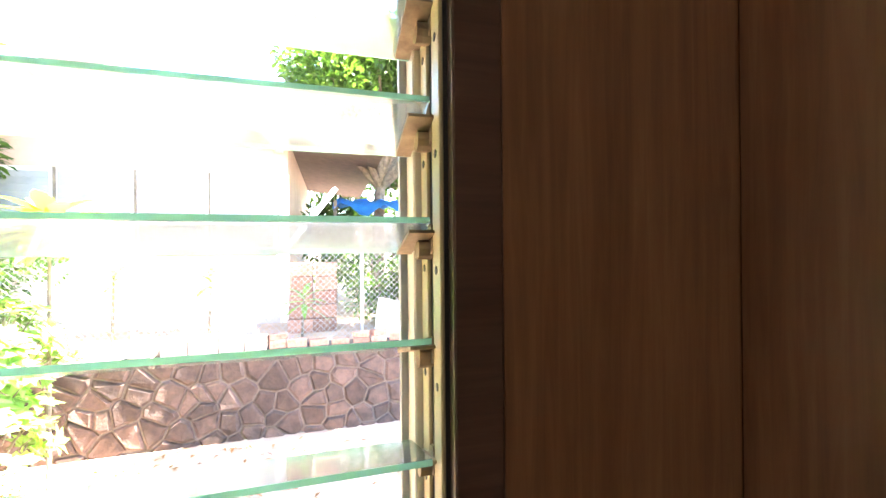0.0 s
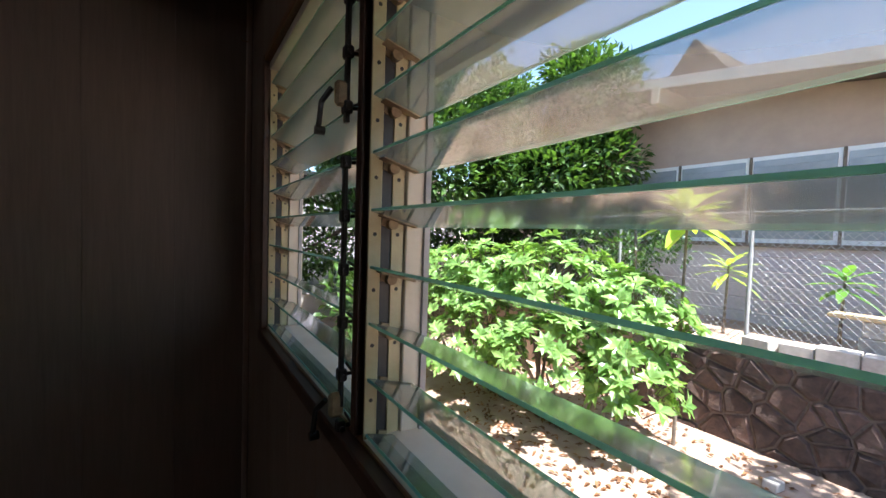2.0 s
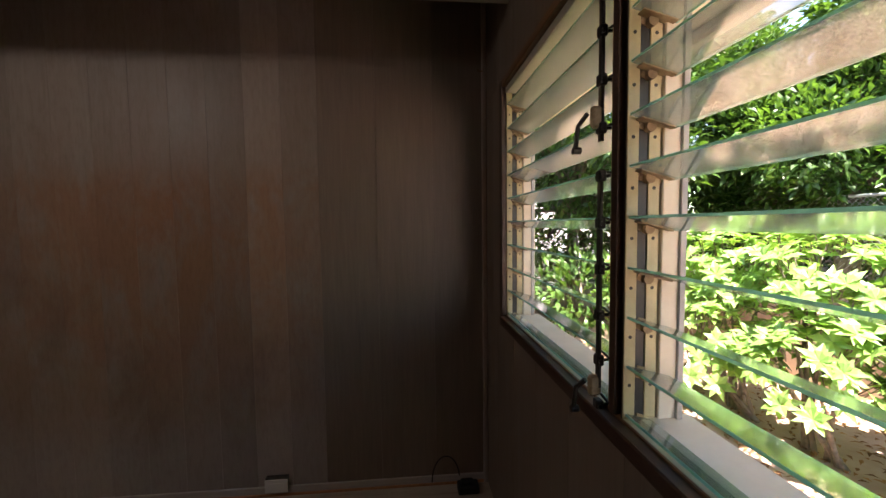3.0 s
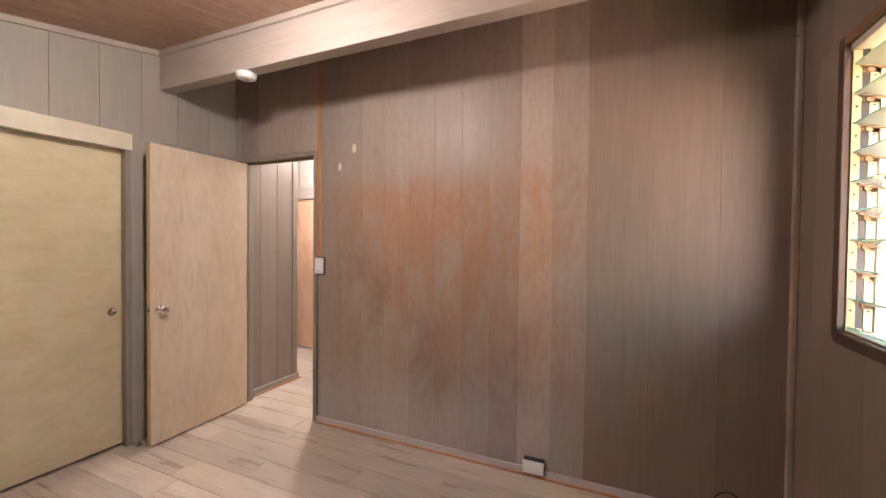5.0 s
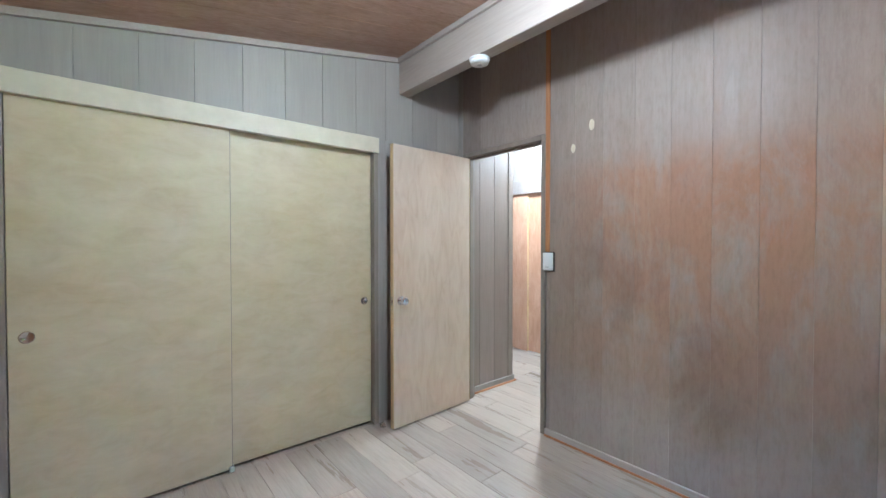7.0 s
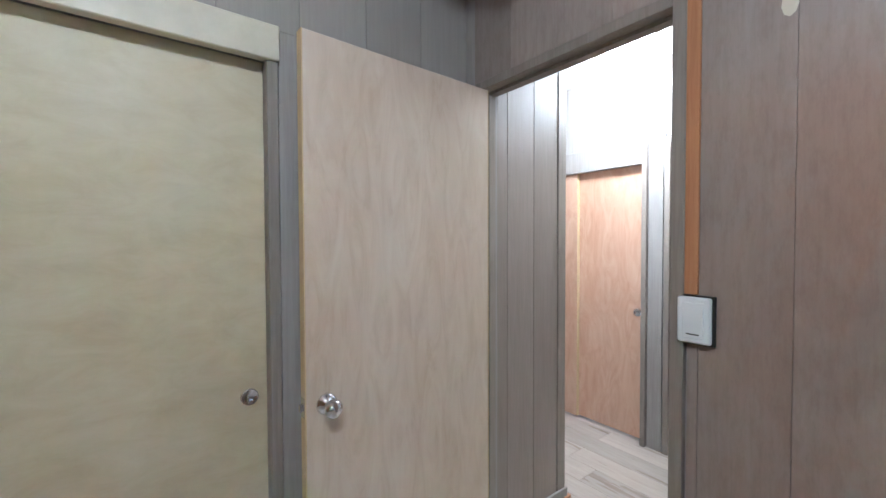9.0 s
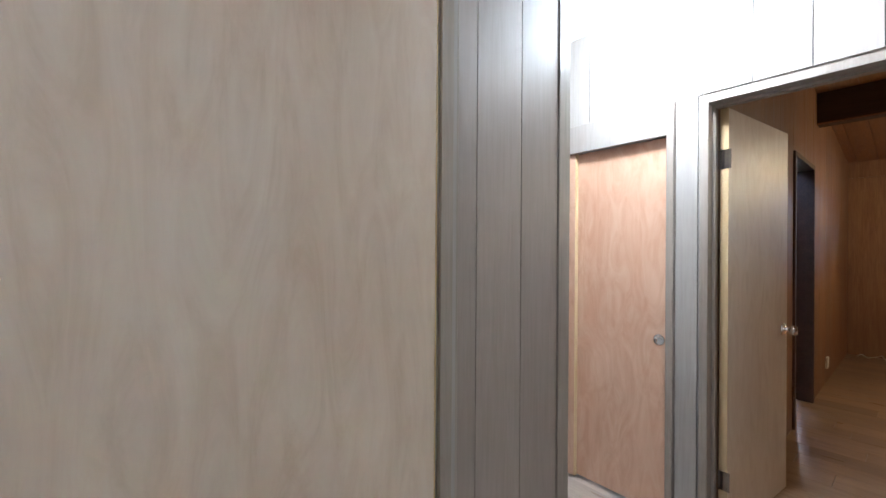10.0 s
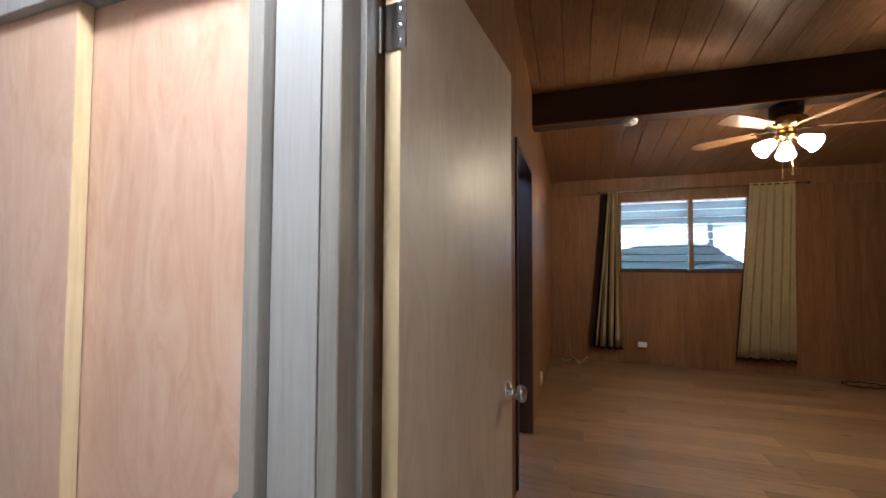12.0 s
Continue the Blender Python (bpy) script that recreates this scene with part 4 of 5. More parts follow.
w3 = thing("window_3", (D2, 1.9, W2Z0), "louvred window looking onto a carport", "louvred window", kind="structure")
for y0, y1 in ((W2Y0 - 0.02, W2Y0 + 0.025), (W2Y1 - 0.025, W2Y1 + 0.02), (1.965, 2.015)):
    part("post", boxed(D2 - 0.09, y0, W2Z0, D2 + 0.012, y1, W2Z1, 0.002), M_BROWN, w3)
part("head", boxed(D2 - 0.09, W2Y0 - 0.02, W2Z1 - 0.02, D2 + 0.014, W2Y1 + 0.02, W2Z1 + 0.03, 0.002), M_BROWN, w3)
part("sill", boxed(D2 - 0.09, W2Y0 - 0.02, W2Z0 - 0.02, D2 + 0.03, W2Y1 + 0.02, W2Z0 + 0.015, 0.002), M_BEAM2, w3)
for a, b in ((W2Y0 + 0.025, 1.965), (2.015, W2Y1 - 0.025)):
    for k in range(9):
        bl = boxed(-0.05, -(b - a) / 2, -0.0025, 0.05, (b - a) / 2, 0.0025)
        bl.transform(pose(D2 - 0.04, (a + b) / 2, W2Z0 + 0.07 + 0.1 * k, 0, -58, 0))
        g = part("glass_blade", bl, M_DIMGLASS, w3)
        e = boxed(0.05, -(b - a) / 2, -0.003, 0.052, (b - a) / 2, 0.003)
        e.transform(pose(D2 - 0.04, (a + b) / 2, W2Z0 + 0.07 + 0.1 * k, 0, -58, 0))
        part("polished_edge", e, M_GEDGE, g)


def curtain(y0t, y1t, y0b, y1b, z0, z1, folds, label, lining):
    th = thing("curtain", (D2 + 0.09, (y0b + y1b) / 2, z0), label, "curtain", "curtains of the second bedroom")
    for name, material, off, za, zb, grow in (("cloth", M_CURT, 0.0, z0 + 0.035, z1, 0), ("hem", M_CURT2, 0.0, z0, z0 + 0.035, 0), ("lining", M_CURT2, -0.03, z0 + 0.01, z1 - 0.04, lining)):
        bm = bmesh.new()
        n, m = folds * 12, 12
        grid = []
        for j in range(m + 1):
            f = j / m
            z = zb + (za - zb) * f
            u = (z1 - z) / (z1 - z0)
            row = []
            for i in range(n + 1):
                s = i / n
                a, b = y0t + (y0b - y0t) * u - grow, y1t + (y1b - y1t) * u
                y = a + (b - a) * s + 0.008 * math.sin(3 * u + 9 * s)
                x = D2 + 0.09 + off + (0.016 + 0.022 * u) * math.sin(2 * math.pi * folds * s + 0.8 * math.sin(2 * u))
                row.append(bm.verts.new((x, y, z)))
            grid.append(row)
        for j in range(m):
            for i in range(n):
                bm.faces.new((grid[j][i], grid[j][i + 1], grid[j + 1][i + 1], grid[j + 1][i]))
        bmesh.ops.solidify(bm, geom=bm.faces[:], thickness=0.003)
        part(name, bm, material, th, "dark brown back lining" if name != "cloth" else "", True)


curtain(0.97, 1.10, 0.78, 1.14, 0.20, 2.36, 4, "gathered cream curtain with dark brown lining", 0.06)
curtain(2.62, 3.09, 2.43, 3.05, 0.17, 2.38, 6, "wide cream curtain with dark brown hem", 0.0)
crod = thing("curtain_rod", (D2 + 0.09, 2.0, 2.35), "thin metal curtain rod above the window", "curtain rod")
part("pole", rod(bmesh.new(), (D2 + 0.09, 0.86, 2.355), (D2 + 0.09, 3.22, 2.355), 0.009), M_CHROME, crod)
for y in (0.86, 3.22):
    part("finial", lathe(bmesh.new(), [(0.001, -0.02), (0.016, -0.01), (0.018, 0.0), (0.016, 0.01), (0.001, 0.02)], pose(D2 + 0.09, y, 2.355, 90, 0, 0), 12), M_BLACK, crod, "", True)
    part("bracket", boxed(D2, y - 0.01 + (0.1 if y < 1 else -0.1), 2.345, D2 + 0.095, y + 0.01 + (0.1 if y < 1 else -0.1), 2.362), M_CHROME, crod)
wire = thing("loose_cable", (D2 + 0.2, 0.45, 0), "loose pale cable lying in the corner", "cable")
part("cable", tube(bmesh.new(), [(D2 + 0.12 + 0.1 * math.sin(k * 0.9), 0.3 + 0.03 * k, 0.006 + 0.05 * max(0, math.sin(k * 1.1))) for k in range(14)], 0.006), M_CREAM, wire)
coil = thing("cable_coil", (D2 + 0.3, 3.6, 0), "black cable coil lying on the floor", "cable")
part("coil", tube(bmesh.new(), [(D2 + 0.25 + 0.12 * math.cos(a), 3.6 + 0.2 * math.sin(a), 0.008 + 0.006 * (k % 3)) for k, a in enumerate(np.linspace(0, 12.6, 60))], 0.006, 5), M_RUBBER, coil)
so = thing("wall_outlet", (-5.14, S2, 0.2), "small dark outlet on the brown wall", "outlet")
part("plate", boxed(-5.19, S2, 0.16, -5.09, S2 + 0.02, 0.27, 0.003), M_CREAM, so)

# carport seen through the far window
cp = thing("carport", (-11, 2, -0.3), "white open carport roof on posts", "carport")
# Roof is stretched far past the posts to deepen the shade below.
part("roof", boxed(-17.5, -9, 2.75, D2 - 0.35, 13, 2.85), M_WHITEWALL, cp)
for i in range(6):
    part("rafter", boxed(-17.5, -3 + 2 * i, 2.6, D2 - 0.35, -2.9 + 2 * i, 2.75), M_WHITEWALL, cp)
for y in (0.4, 3.6, 6.8, -2.8):
    part("post", boxed(-12.3, y, -0.06, -12.2, y + 0.1, 2.6), M_WHITEWALL, cp)
part("edge_beam", boxed(-12.35, -9, 2.4, -12.2, 13, 2.6), M_WHITEWALL, cp)
car = thing("car", (-10.6, 1.9, -0.02), "dark red car parked under the carport", "car")
bm = bmesh.new()
for prof in ([(-2.1, 0.35), (-2.15, 0.75), (-1.9, 0.95), (-1.0, 1.02), (-0.35, 1.5), (1.1, 1.53), (1.75, 1.05), (2.1, 0.95), (2.15, 0.4)],):
    l = [bm.verts.new((-11.5, 1.9 + y, 0.02 + 1.14 * z)) for y, z in prof]
    r = [bm.verts.new((-9.75, 1.9 + y, 0.02 + 1.14 * z)) for y, z in prof]
    bm.faces.new(l), bm.faces.new(r)
    for k in range(len(prof)):
        q = (k + 1) % len(prof)
        bm.faces.new((l[k], l[q], r[q], r[k]))
bmesh.ops.bevel(bm, geom=bm.edges[:], offset=0.08, segments=2, affect="EDGES")
body = part("body", bm, M_REDCAR, car, "dark red painted body")
for y0, y1, n in ((-0.75, 0.25, 0), (0.32, 1.3, 1)):
    bm = bmesh.new()
    vs = [bm.verts.new((-9.742, 1.9 + y, 0.02 + 1.14 * z)) for y, z in (((y0, 1.06), (y1, 1.06), (y1, 1.42), (y0 + (0.45 if n == 0 else 0), 1.42)) if n == 0 else ((y0, 1.06), (y1 + 0.2, 1.06), (y1 - 0.2, 1.42), (y0, 1.42)))]
    bm.faces.new(vs)
    bmesh.ops.solidify(bm, geom=bm.faces[:], thickness=0.01)
    part("side_window", bm, M_CARGLASS, car, "dark side window")
for y in (-1.35, 1.35):
    for x in (-9.8, -11.35):
        part("wheel", lathe(bmesh.new(), [(0.001, 0), (0.3, 0), (0.33, 0.04), (0.33, 0.16), (0.3, 0.2), (0.001, 0.2)], pose(x - 0.1, 1.9 + y, 0.30, 0, 90, 0), 20), M_RUBBER, car, "black tyre", True)
# Backdrop added to block the bright sky beyond the carport.
wb = thing("backdrop_wall", (-17, 2, -0.3), "pale wall added behind the carport to hide the sky", "wall", kind="structure")
part("wall", boxed(-19, -14, -0.6, -18.8, 18, 3.2), M_SIDING, wb)

# ---- garden ----
GZ = -0.62
structure("ground", boxed(-400, -400, GZ - 0.4, 400, 400, GZ), M_SOIL, "dry reddish bare soil reaching to the horizon", "ground")
structure("driveway", boxed(-20, -15, GZ + 0.004, D2 - 0.3, 16, GZ + 0.59), M_CONC, "pale concrete driveway under the carport", "driveway")
structure("terrace", boxed(-6, -14, GZ + 0.004, -0.5, -8.35, -0.02), M_CONC, "sunlit concrete terrace outside the glass doors", "terrace")
RY = 8.40
structure("garden_bank", boxed(-12, RY + 0.05, GZ, 16, 40, 0.34), M_SOIL, "raised soil bank behind the stone wall", "ground")
rw = structure("stone_wall", boxed(-0.75, RY - 0.02, GZ - 0.05, 9, RY + 0.25, 0.37), M_MORTAR, "low retaining wall of dark lava stones in mortar", "stone wall")
rng = random.Random(5)
seeds = []
for r in range(-1, 6):
    for c in range(-1, 42):
        seeds.append((-0.75 + 0.25 * c + (0.12 if r % 2 else 0) + rng.uniform(-0.125, 0.125), GZ - 0.02 + 0.215 * r + rng.uniform(-0.1, 0.1)))


def cell(px, pz):
    """The stone round one seed: the part of the wall's face nearest to it."""
    poly = [(px - 0.5, GZ - 0.04), (px + 0.5, GZ - 0.04), (px + 0.5, 0.365), (px - 0.5, 0.365)]
    for qx, qz in seeds:
        dx, dz = qx - px, qz - pz
        dd = math.hypot(dx, dz)
        if 0 < dd < 0.9:
            lim = dd / 2 - 0.009
            res = []
            for (ax, az), (bx, bz) in zip(poly, poly[1:] + poly[:1]):
                da, db = ((ax - px) * dx + (az - pz) * dz) / dd - lim, ((bx - px) * dx + (bz - pz) * dz) / dd - lim
                if da <= 0:
                    res.append((ax, az))
                if da * db < 0:
                    f = da / (da - db)
                    res.append((ax + (bx - ax) * f, az + (bz - az) * f))
            poly = res
            if len(poly) < 3:
                return []
    return poly


for px, pz in seeds:
    if not (-0.7 < px < 8.8 and GZ - 0.1 < pz < 0.42):
        continue
    ring = cell(px, pz)
    if len(ring) < 3 or max(q for _, q in ring) - min(q for _, q in ring) < 0.05:
        continue
    cx, cz = sum(p for p, _ in ring) / len(ring), sum(q for _, q in ring) / len(ring)
    n = len(ring)
    bm = bmesh.new()
    bk = [bm.verts.new((p, RY - 0.015, q)) for p, q in ring]
    md = [bm.verts.new((cx + (p - cx) * 0.96, RY - 0.032, cz + (q - cz) * 0.96)) for p, q in ring]
    fr = [bm.verts.new((cx + (p - cx) * 0.78, RY - 0.05 + rng.uniform(-0.012, 0.012), cz + (q - cz) * 0.78)) for p, q in ring]
    bm.faces.new(fr)
    for A, B in ((bk, md), (md, fr)):
        for k in range(n):
            bm.faces.new((A[k], A[(k + 1) % n], B[(k + 1) % n], B[k]))
    part("stone", bm, M_ROCK, rw)
# loose bricks and blocks on the wall's coping
x = 0.45
k = 0
while x < 3.7:
    small = x > 1.75
    w, h, d = (rng.uniform(0.16, 0.22), rng.uniform(0.06, 0.1), 0.11) if small else (rng.uniform(0.2, 0.3), rng.uniform(0.15, 0.19), 0.2)
    bm = boxed(-w / 2, -d / 2, 0, w / 2, d / 2, h, 0.008)
    bm.transform(pose(x + w / 2, RY + 0.06, 0.37, 0, 0, rng.uniform(-12, 12)))
    tagged(part("loose_brick", bm, M_BRICK if small else M_BLOCK), "weathered loose brick lying on the stone wall" if small else "pale weathered block on the stone wall", "brick", "bricks on the wall")
    if small and rng.random() < 0.5:
        bm = boxed(-0.1, -0.05, 0, 0.1, 0.05, 0.065, 0.006)
        bm.transform(pose(x + w / 2, RY + 0.08, 0.37 + h, 0, 0, rng.uniform(-30, 30)))
        tagged(part("loose_brick", bm, M_BRICK), "weathered loose brick stacked on another", "brick", "bricks on the wall")
    x += w + rng.uniform(0.01, 0.05)
for px, py, s in ((0.95, 7.75, 0.16), (2.75, 7.55, 0.2), (3.2, 7.2, 0.17), (3.7, 7.5, 0.26), (3.95, 7.35, 0.2)):
    bm = boxed(-s / 2, -s * 0.35, 0, s / 2, s * 0.35, s * 0.5, 0.01)
    bm.transform(pose(px, py, GZ, 0, rng.uniform(-8, 8), rng.uniform(0, 90)))
    tagged(part("broken_block", bm, M_BLOCK), "broken pale concrete piece lying on the soil", "rubble", "rubble by the wall")
bm = boxed(-0.22, -0.012, 0, 0.22, 0.012, 0.5, 0.004)
bm.transform(pose(3.25, RY + 0.2, 0.37, -22, 14, 8))
tagged(part("white_board", bm, M_WHITEWALL), "white board leaning behind the bricks", "board")
pile = thing("block_pile", (1.45, 8.9, 0.34), "pile of pale blocks under a leaning plank", "block pile")
for k in range(3):
    part("block", boxed(1.2 + 0.02 * k, 8.75, 0.34 + 0.155 * k, 1.62 - 0.03 * k, 9.0, 0.49 + 0.155 * k, 0.008), M_BLOCK, pile)
bm = boxed(1.0, 8.72, 0.805, 1.6, 8.98, 0.838, 0.005)
tagged(part("wooden_offcut", bm, M_EDGE), "weathered wooden board on the blocks", "board")

# chain-link fence
FY = RY + 0.32
fence = thing("chain_link_fence", (2, FY, 0.34), "grey chain-link fence above the stone wall", "fence")
part("top_rail", rod(bmesh.new(), (-2.6, FY, 1.80), (7.5, FY, 1.86), 0.02), M_GALV, fence)
for x in (-1.2, 0.36, 2.9, 5.4):
    part("post", rod(bmesh.new(), (x, FY, 0.3), (x, FY, 1.86), 0.022), M_GALV, fence)
verts, faces = [], []
s, r = 0.075, 0.0022
zz0, zz1 = 0.36, 1.80
for d in (1, -1):
    for i in range(int(11.5 / s)):
        x0 = -2.6 - 1.5 * (d > 0) + i * s + (1.5 if d < 0 else 0)
        a = Vector((x0, FY + 0.003 * d, zz0))
        b = Vector((x0 + d * (zz1 - zz0), FY + 0.003 * d, zz1))
        n = Vector((-(b - a).z, 0, (b - a).x)).normalized() * r
        i0 = len(verts)
        for p in (a, b):
            verts += [p + n, p - n, p + Vector((0, -r, 0))]
        faces += [(i0, i0 + 1, i0 + 4, i0 + 3), (i0 + 1, i0 + 2, i0 + 5, i0 + 4), (i0 + 2, i0, i0 + 3, i0 + 5)]
me = bpy.data.meshes.new("mesh_wire")
me.from_pydata(verts, [], faces)
me.materials.append(M_GALV)
wm = new("mesh_wire", me)
wm.parent, wm.matrix_parent_inverse = fence, fence.matrix_basis.inverted()
tagged(wm, kind="stuff")

# neighbour's house
NY = 10.4
house = thing("house", (-2, NY + 2, 0.34), "neighbouring house with mauve siding and tan gable", "house")
for i in range(6):
    part("siding_board", boxed(-7, NY - 0.012 - 0.004, 0.3 + 0.2 * i, 1.85, NY + 0.2, 0.495 + 0.2 * i, 0.004), M_SIDING, house)
bm = bmesh.new()
vs = [bm.verts.new((x, y, z)) for x, zt in ((-7, 3.6), (-3.2, 4.14), (1.85, 3.35)) for y in (NY + 0.02, NY + 6) for z in (0.3, zt)]
bmesh.ops.convex_hull(bm, input=vs)
part("wall", bm, M_TAN, house, "tan upper wall")
part("corner_board", boxed(1.72, NY - 0.03, 0.3, 1.86, NY + 0.1, 2.75, 0.004), M_WHITEWALL, house, "white corner board")
for i in range(4):
    x0 = 1.68 - 0.98 * (i + 1)
    w = part("window", boxed(x0, NY - 0.03, 1.5, x0 + 0.98, NY + 0.02, 2.72), M_WHITEWALL, house)
    part("pane", boxed(x0 + 0.05, NY - 0.036, 1.56, x0 + 0.93, NY - 0.03, 2.66), M_GREYPANE, w)
    for k in range(11):
        part("slat", boxed(x0 + 0.05, NY - 0.044, 1.57 + 0.1 * k, x0 + 0.93, NY - 0.036, 1.66 + 0.1 * k), M_GREYPANE, w)
    part("frame", boxed(x0, NY - 0.06, 1.5, x0 + 0.03, NY - 0.03, 2.72), M_BARK, w)
part("sill", boxed(-2.3, NY - 0.08, 1.44, 1.72, NY, 1.5, 0.004), M_BARK, house, "dark window sill")
bm = bmesh.new()
for dz, y0, y1 in ((0.0, 9.55, NY + 6),):
    vs = [bm.verts.new((x, y, z + t)) for x, z in ((-3.2, 4.15), (3.4, 3.12)) for y in (y0, y1) for t in (0, 0.09)]
    bmesh.ops.convex_hull(bm, input=vs)
roof = part("roof", bm, M_ROOF, house, "low sloping brown roof")
bm = bmesh.new()
vs = [bm.verts.new((x, y, z + t)) for x, z in ((-3.2, 4.15), (3.4, 3.12)) for y in (9.52, 9.55) for t in (-0.05, 0.10)]
bmesh.ops.convex_hull(bm, input=vs)
part("fascia", bm, M_WHITEWALL, roof, "white roof edge board")
for x in (-1.25, 1.72):
    zb = 4.15 - (x + 3.2) * 0.156
    part("rafter_end", boxed(x - 0.06, 9.5, zb - 0.28, x + 0.06, NY + 0.02, zb - 0.03, 0.006), M_CREAM, house, "pale rafter end")
bm = bmesh.new()
vs = [bm.verts.new(p) for p in ((-3.9, 13, 4.0), (-0.7, 13, 3.9), (-2.4, 13, 6.0), (-3.9, 17, 4.0), (-0.7, 17, 3.9), (-2.4, 17, 6.2))]
bmesh.ops.convex_hull(bm, input=vs)
part("dormer", bm, M_ROOF, house, "brown raised gable")
pl = boxed(-0.055, -0.03, 0, 0.055, 0.03, 1.95, 0.005)
a, b = Vector((1.44, 8.85, 0.84)), Vector((2.58, 9.22, 2.36))
pl.transform(Matrix.Translation(a) @ (b - a).to_track_quat("Z", "Y").to_matrix().to_4x4())
tagged(part("white_plank", pl, M_WHITEWALL), "long white plank leaning against the eave", "plank")
bm = bmesh.new()
n = 14
g = [[bm.verts.new((2.55 + 2.2 * i / n, 10.8 + 1.5 * j / n, 2.35 + 0.12 * math.sin(i * 1.3) * math.cos(j * 0.9) + 0.18 * j / n - 0.12 * (j == 0))) for j in range(n + 1)] for i in range(n + 1)]
for i in range(n):
    for j in range(n):
        bm.faces.new((g[i][j], g[i + 1][j], g[i + 1][j + 1], g[i][j + 1]))
bmesh.ops.solidify(bm, geom=bm.faces[:], thickness=0.01)
tp = thing("tarp_shelter", (3.6, 11.5, 0.34), "blue tarp stretched over poles beside the house", "tarp")
part("sheet", bm, M_TARP, tp, "", True)
for x, y in ((2.6, 10.85), (4.7, 10.85), (2.6, 12.2), (4.7, 12.2)):
    part("pole", rod(bmesh.new(), (x, y, 0.3), (x, y, 2.4), 0.03), M_BARK, tp)
bar = thing("barrel", (3.85, 9.9, 0.34), "pale ribbed metal barrel behind the fence", "barrel")
part("drum", lathe(bmesh.new(), [(0.001, 0.34), (0.27, 0.34)] + [(0.27 + 0.015 * (k % 2), 0.4 + 0.085 * k) for k in range(13)] + [(0.27, 1.46), (0.001, 1.46)], pose(3.85, 9.9, 0), 20), M_BLOCK, bar, "", True)
st2 = thing("brick_stack", (2.2, 9.6, 0.34), "rough stack of reddish blocks behind the fence", "brick stack")
for k in range(5):
    for i in range(2):
        part("brick", boxed(1.95 + 0.33 * i + rng.uniform(-0.03, 0.03), 9.4, 0.34 + 0.2 * k, 2.26 + 0.33 * i, 9.8 + rng.uniform(-0.05, 0.05), 0.53 + 0.2 * k, 0.01), M_BRICK, st2)


# ---- plants ----


def limb(bm, a, b, r0, r1):
    rod(bm, a, b, r0, r1, 8)


def leaf_cloud(name, material, parent, blobs, count, size, seed):
    """A crown: many folded leaves on the skins of uneven clumps."""
    state = random.getstate()
    random.seed(seed)
    bm = bmesh.new()
    total = sum(b[3] ** 2 for b in blobs)
    for cx, cy, cz, r in blobs:
        for _ in range(int(count * r * r / total)):
            d = rnd_dir()
            p = Vector((cx, cy, cz)) + Vector((d.x, d.y, d.z * 0.85)) * r * random.uniform(0.55, 1.08)
            out = (d + rnd_dir() * 0.8 + Vector((0, 0, 0.2))).normalized()
            leaf_into(bm, p, out, (Vector((0, 0, 1)) + rnd_dir() * 0.6).normalized(), size * random.uniform(0.6, 1.25), size * 0.42)
    random.setstate(state)
    me = bpy.data.meshes.new(name)
    bm.to_mesh(me)
    bm.free()
    me.materials.append(material)
    ob = new(name, me)
    ob.parent, ob.matrix_parent_inverse = parent, parent.matrix_basis.inverted()
    return ob


def tree(at, height, blobs, count, size, material, seed, label, trunk_r=0.14):
    th = thing("tree", at, label, "tree")
    bm = bmesh.new()
    top = Vector(at) + Vector((0.1, 0, height * 0.55))
    limb(bm, at, top, trunk_r, trunk_r * 0.6)
    for b in blobs:
        limb(bm, top - Vector((0, 0, 0.3)), b[:3], trunk_r * 0.5, 0.02)
    part("trunk", bm, M_BARK, th)
    leaf_cloud("crown", material, th, blobs, count, size, seed)


def blobs_in(x0, x1, y0, y1, z0, z1, n, r0, r1, seed):
    g = random.Random(seed)
    return [(g.uniform(x0, x1), g.uniform(y0, y1), g.uniform(z0, z1), g.uniform(r0, r1)) for _ in range(n)]


tree((-2.6, 9.2, 0.3), 4, blobs_in(-5.0, -1.75, 8.6, 9.7, 0.9, 4.6, 38, 0.5, 0.85, 1), 30000, 0.16, M_LEAF, 11, "dense dark green broadleaf tree by the fence")
tree((-6.5, 7.0, GZ), 5, blobs_in(-9.5, -3.6, 5.5, 8.8, 0.2, 5.2, 40, 0.6, 1.1, 2), 26000, 0.19, M_LEAF, 12, "tall dark green hedge tree beside the house")
tree((5.5, 16, 0.3), 6, blobs_in(2.2, 10.5, 14.5, 17.5, 2.6, 7.2, 40, 0.8, 1.4, 3), 24000, 0.26, M_LEAF, 13, "large dark tree beyond the neighbouring roof", 0.25)
tree((7.5, 10.5, 0.3), 4, blobs_in(5.4, 9.5, 9.2, 11.5, 0.8, 3.8, 16, 0.5, 0.9, 4), 9000, 0.2, M_MIDLEAF, 14, "leafy green tree behind the stone wall")

tree((4.0, 13.2, 0.3), 3, blobs_in(2.2, 9.0, 12.6, 14.0, 0.6, 2.6, 26, 0.5, 0.9, 6), 14000, 0.2, M_LEAF, 16, "dark green growth behind the tarp shelter")

tree((3.4, 11.6, 0.3), 5, blobs_in(1.9, 6.6, 10.7, 12.2, 4.1, 5.8, 22, 0.45, 0.8, 7), 15000, 0.17, M_LEAF, 17, "dark tree rising beside the neighbouring roof", 0.16)
